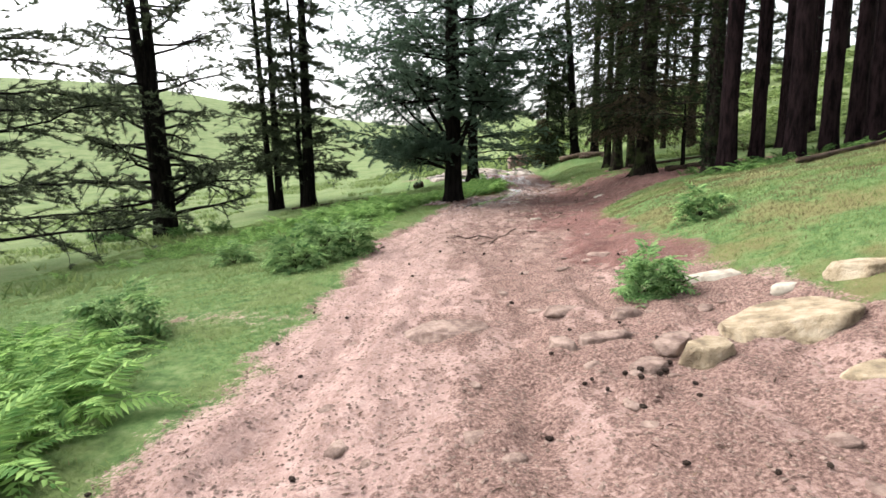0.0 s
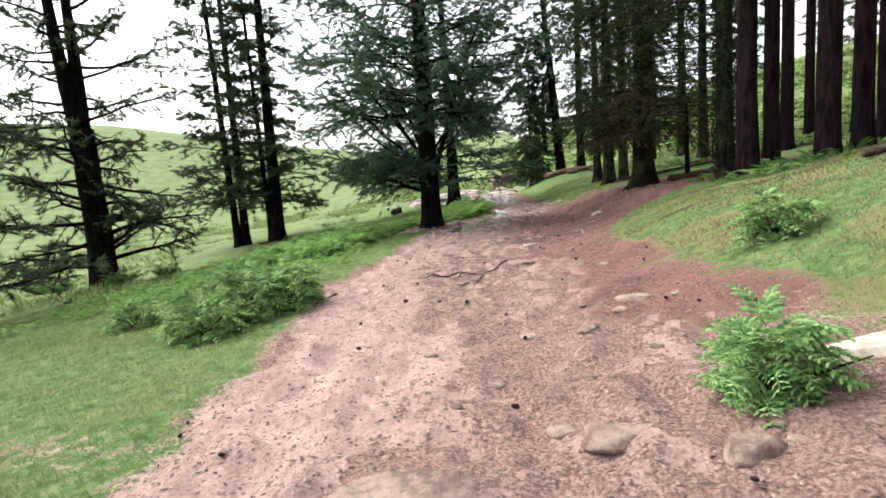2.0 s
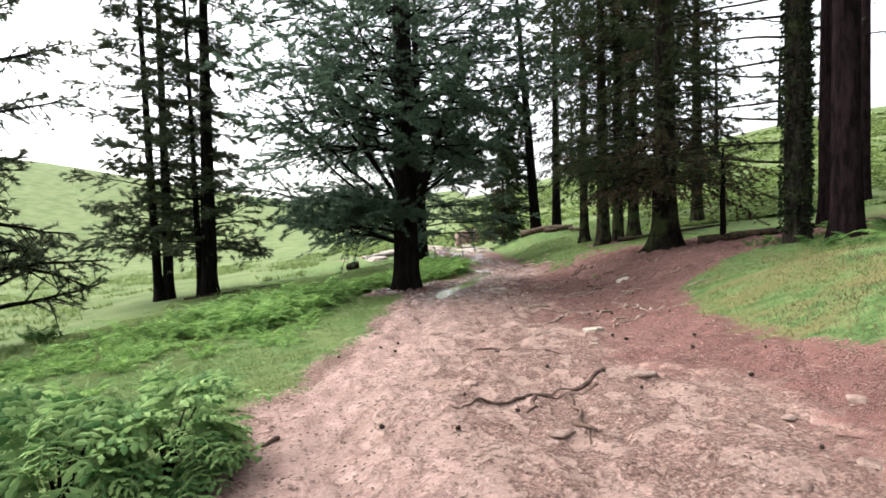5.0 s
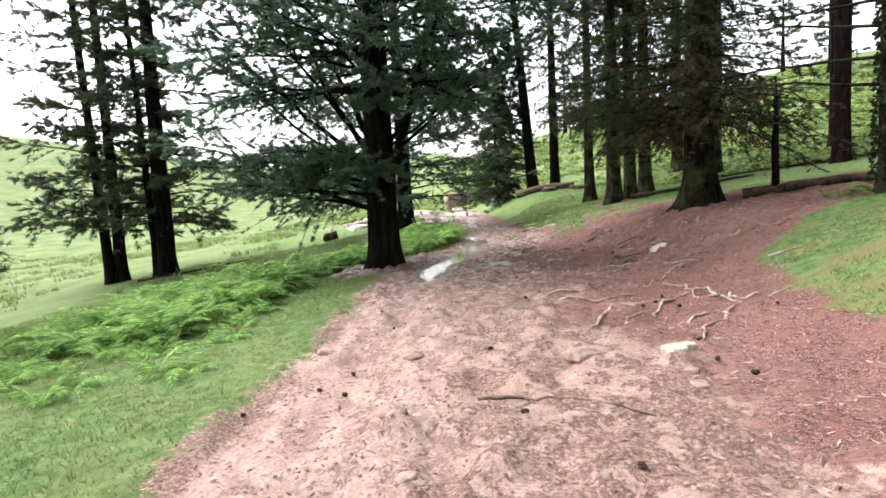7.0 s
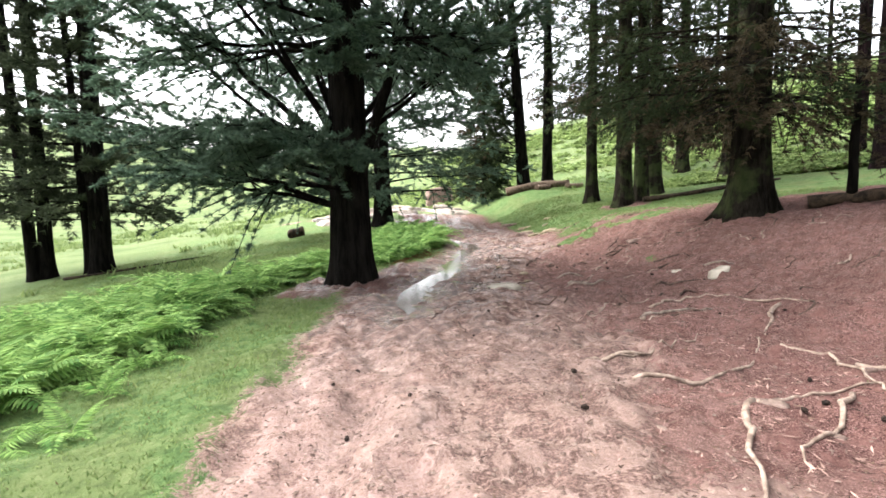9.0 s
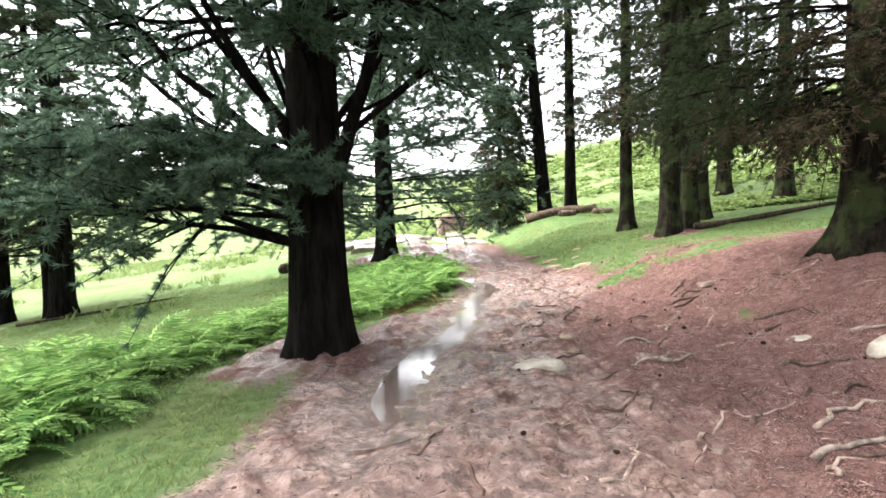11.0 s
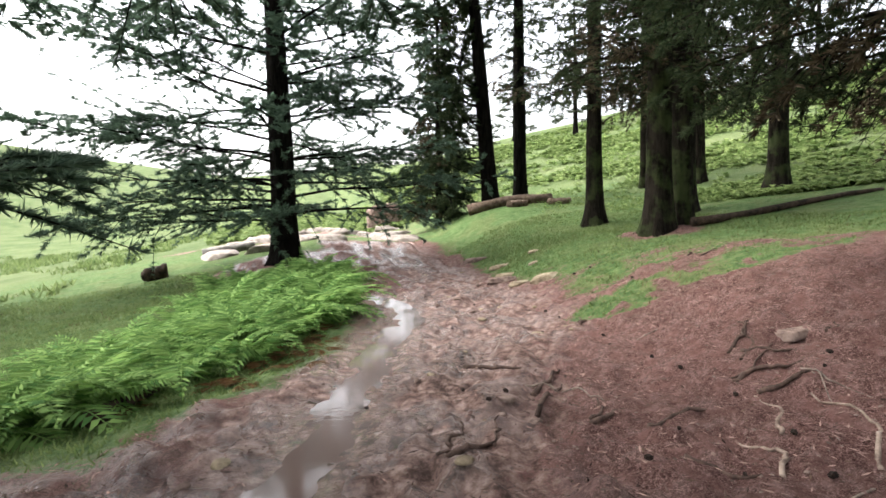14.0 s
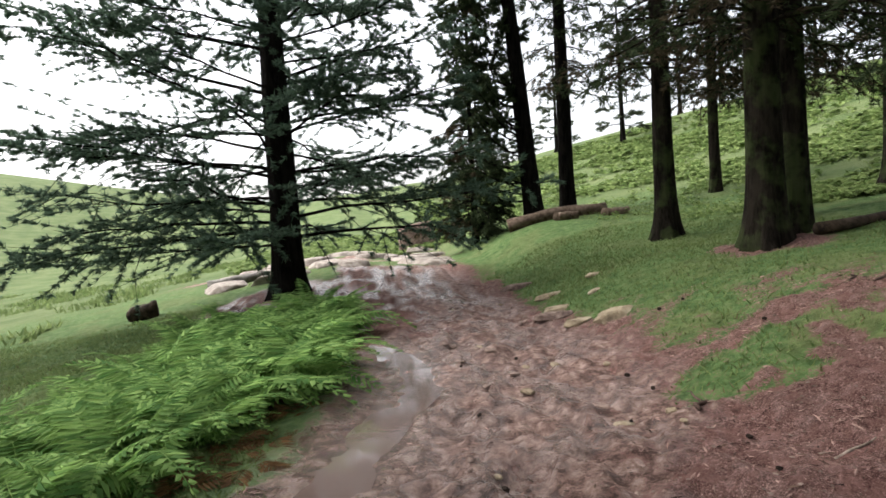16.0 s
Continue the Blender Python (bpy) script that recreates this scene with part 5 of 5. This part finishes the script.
RL = "pale bare tree root crossing the track"
for k, pts in enumerate((
        ((2.52, 17.56), (2.93, 17.69), (3.76, 18.19)), ((2.51, 17.03), (2.96, 16.97), (3.59, 17.29), (4.13, 17.93)), ((3.88, 19.3), (4.49, 19.6), (4.88, 19.3), (5.05, 18.3)),
        ((3.98, 17.48), (4.16, 17.14), (3.88, 16.45), (3.73, 16.12)), ((2.97, 16.37), (3.36, 16.54), (3.78, 16.44)), ((2.97, 16.45), (2.64, 16.05), (2.21, 15.49)),
        ((3.53, 16.32), (3.17, 16.01), (2.83, 15.82), (2.53, 15.64)), ((4.08, 16.87), (4.1, 16.21), (3.83, 15.77)), ((3.51, 15.56), (3.28, 15.46), (3.08, 15.28)),
        ((3.77, 15.63), (3.49, 15.33), (3.16, 15.12), (2.82, 14.75)), ((4.22, 16.35), (4.15, 15.98), (4.29, 15.86)), ((4.1, 15.65), (4.4, 15.73)), ((5.37, 17.33), (5.6, 17.0)),
        ((4.89, 18.62), (4.45, 18.2), (4.15, 17.92)), ((3.4, 18.6), (3.75, 18.9), (4.2, 18.75)), ((3.2, 19.4), (3.6, 19.8), (4.1, 19.75)))):
    root(pts, (0.018, 0.018, 0.021, 0.017, 0.018, 0.024, 0.018, 0.017)[k % 8], M_ROOT, RL, k, wobble=0.019, lift=0.45)
DL = "dark gnarled root lying on the bare earth"
for k, pts in enumerate((((1.86, 12.28), (1.42, 12.07), (1.09, 11.85), (0.8, 11.88), (0.55, 11.8)), ((1.7, 12.05), (1.4, 11.99), (1.1, 11.8)), ((1.11, 11.82), (0.99, 11.46)), ((1.42, 12.0), (1.4, 11.6), (1.23, 11.0)), ((1.17, 11.28), (1.23, 10.99)),
                         ((1.0, 14.05), (1.4, 13.9), (1.65, 13.75), (1.9, 13.4)), ((-0.73, 11.72), (-0.85, 11.55), (-0.95, 11.2)), ((1.05, 19.73), (1.52, 19.76)), ((1.37, 19.48), (1.52, 19.76)), ((1.66, 19.31), (1.7, 18.91)),
                         ((5.41, 22.02), (5.74, 21.61)), ((4.46, 19.8), (4.85, 19.91)), ((4.67, 20.61), (5.18, 20.29)), ((3.82, 23.77), (4.41, 24.57)), ((5.34, 21.68), (5.6, 21.44)), ((5.63, 23.93), (5.85, 23.65)),
                         ((3.69, 25.18), (4.03, 24.84)), ((3.97, 24.2), (4.38, 24.69)), ((3.06, 23.16), (3.47, 23.43)), ((4.11, 23.54), (4.43, 23.69)), ((4.47, 23.36), (5.01, 23.37)), ((4.26, 22.7), (4.59, 22.49)), ((5.3, 23.6), (5.6, 23.62), (5.85, 23.4)), ((5.2, 23.3), (5.45, 23.16)))):
    root(pts, 0.013 if k == 5 else 0.02 if k < 10 else 0.024, M_ROOT_DARK, DL, 40 + k)
for k, (pts, rad, label) in enumerate(((((3.78, 21.55), (4.05, 21.47), (4.3, 21.33)), 0.026, "pale barkless stick broken at both ends"), (((3.7, 21.28), (3.89, 21.12), (4.15, 21.01)), 0.04, "grey split branch lying on pine needles"),
                                        (((3.61, 18.96), (3.98, 18.98), (4.5, 18.98)), 0.032, "greyish fallen branch lying on pine needles"), (((5.56, 20.9), (5.7, 20.4)), 0.03, "pale barkless stick broken at both ends"), (((3.76, 21.9), (4.34, 21.9)), 0.022, "pale barkless stick broken at both ends"),
                                        (((5.58, 23.33), (5.49, 23.06), (5.56, 22.8)), 0.01, "thin pale twig on red needles"), (((5.57, 23.21), (5.4, 22.89)), 0.01, "thin pale twig on red needles"), (((4.66, 22.19), (4.93, 22.2)), 0.016, "pale barkless stick broken at both ends"),
                                        (((4.0, 24.4), (4.35, 24.2), (4.4, 23.9)), 0.014, "thin pale twig on red needles"), (((5.42, 25.07), (5.6, 25.01)), 0.014, "thin pale twig on red needles"))):
    ob = root(pts, 0.8 * rad, M_STICK, label, 90 + k, "fallen wood", 0.005, 0.8)
    ob.name = "fallen_stick"
    ob["category"] = "branch"
root_rng = np.random.default_rng(9)
for k in range(95):
    x, y = root_rng.uniform(2.0, 7.8), root_rng.uniform(17.5, 28.5)
    if bare_share(x, y) < 0.6 or stream_gap(x, y) < 0.6 or (y > 24.5 and x < 5.2):
        continue
    a, q = root_rng.normal(0.25, 0.5), root_rng.uniform(0.25, 0.75)
    root(((x, y), (x + q * 0.5 * math.cos(a), y + q * 0.5 * math.sin(a)), (x + q * math.cos(a + 0.4), y + q * math.sin(a + 0.4))), root_rng.uniform(0.007, 0.018), M_ROOT_DARK if k % 3 else M_ROOT, "short twisted root lying among pine needles", 60 + k)


def cone_mesh():
    bm = bmesh.new()
    bmesh.ops.create_uvsphere(bm, u_segments=10, v_segments=8, radius=0.022)
    for v in bm.verts:
        a = math.atan2(v.co.y, v.co.x)
        v.co *= 1 + 0.18 * math.sin(5 * a + v.co.z * 160)
        v.co.z *= 1.45
    me = bpy.data.meshes.new("pine_cone")
    bm.to_mesh(me)
    bm.free()
    me.materials.append(M_CONE)
    return me


CONE = cone_mesh()
cone_rng = np.random.default_rng(12)
for k in range(150):
    y = 1.5 + 27 * cone_rng.uniform() ** 1.1
    x = np.interp(y, EDGE_Y, EDGE_X) + cone_rng.uniform(-0.2, 5.0)
    if k < 14:
        x, y = 1.75 + cone_rng.normal(0, 0.35), 4.35 + cone_rng.normal(0, 0.35)
    if bare_share(x, y) < 0.4:
        continue
    ob = new("pine_cone", CONE)
    ob.location, ob.rotation_euler = on_ground(x, y, 0.018), (1.5, cone_rng.uniform(0, 3), cone_rng.uniform(0, 6))
    q = cone_rng.uniform(0.5, 0.8)
    ob.scale = (q, q, q)
    tagged(ob, "dark fallen pine cone on the bare track", "pine cone", "cones on the track")


def loose_bits(name, n, mat, label, size, thick, seed, share, power=1.6):
    """Crumbs of stone or litter scattered over the bare ground."""
    r = np.random.default_rng(seed)
    y = 1.2 + 30 * r.uniform(0, 1, n) ** power
    x = np.interp(y, EDGE_Y, EDGE_X) + r.uniform(-0.4, 6.0, n)
    keep = (bare_share(x, y) > 0.35) & (r.uniform(0, 1, n) < share(x, y)) & (stream_gap(x, y) > 0.25)
    x, y = x[keep], y[keep]
    p = np.stack([x, y, height(x, y) + 0.002], 1)
    a = r.uniform(0, 6.28, len(x))
    q = size * r.uniform(0.4, 1.5, (len(x), 1))
    u = np.stack([np.cos(a), np.sin(a), r.normal(0, 0.15, len(x))], 1) * q
    w = np.stack([-np.sin(a), np.cos(a), r.normal(0, 0.15, len(x))], 1) * q * thick
    top = np.array([0, 0, 1.0]) * q * 0.5 * min(thick, 0.7)
    v = np.stack([p - u, p - w, p + u, p + w, p + top + 0.2 * u], 1).reshape(-1, 3)
    b = np.arange(len(x))[:, None] * 5
    s = Shape()
    s.add(v, np.concatenate([b + [0, 1, 4], b + [1, 2, 4], b + [2, 3, 4], b + [3, 0, 4]], 0))
    tagged(new(name, s.mesh(name, mat, False)), label, "litter", kind="stuff")


loose_bits("gravel", 42000, M_GRAVEL, "loose pinkish gravel and crumbs of earth on the track", 0.014, 0.8, 1, lambda x, y: 1 - 0.7 * needle_share(x, y))
loose_bits("twig_litter", 15000, M_LITTER, "fallen twigs, bark flakes and dry leaves", 0.026, 0.2, 2, lambda x, y: 0.45 + 0.5 * needle_share(x, y))
loose_bits("needle_litter", 34000, M_NEEDLE_LITTER, "dry red-brown needles and pale wood chips", 0.03, 0.17, 3, lambda x, y: step(6, 14, y) * (0.15 + 0.85 * needle_share(x, y)), 0.75)
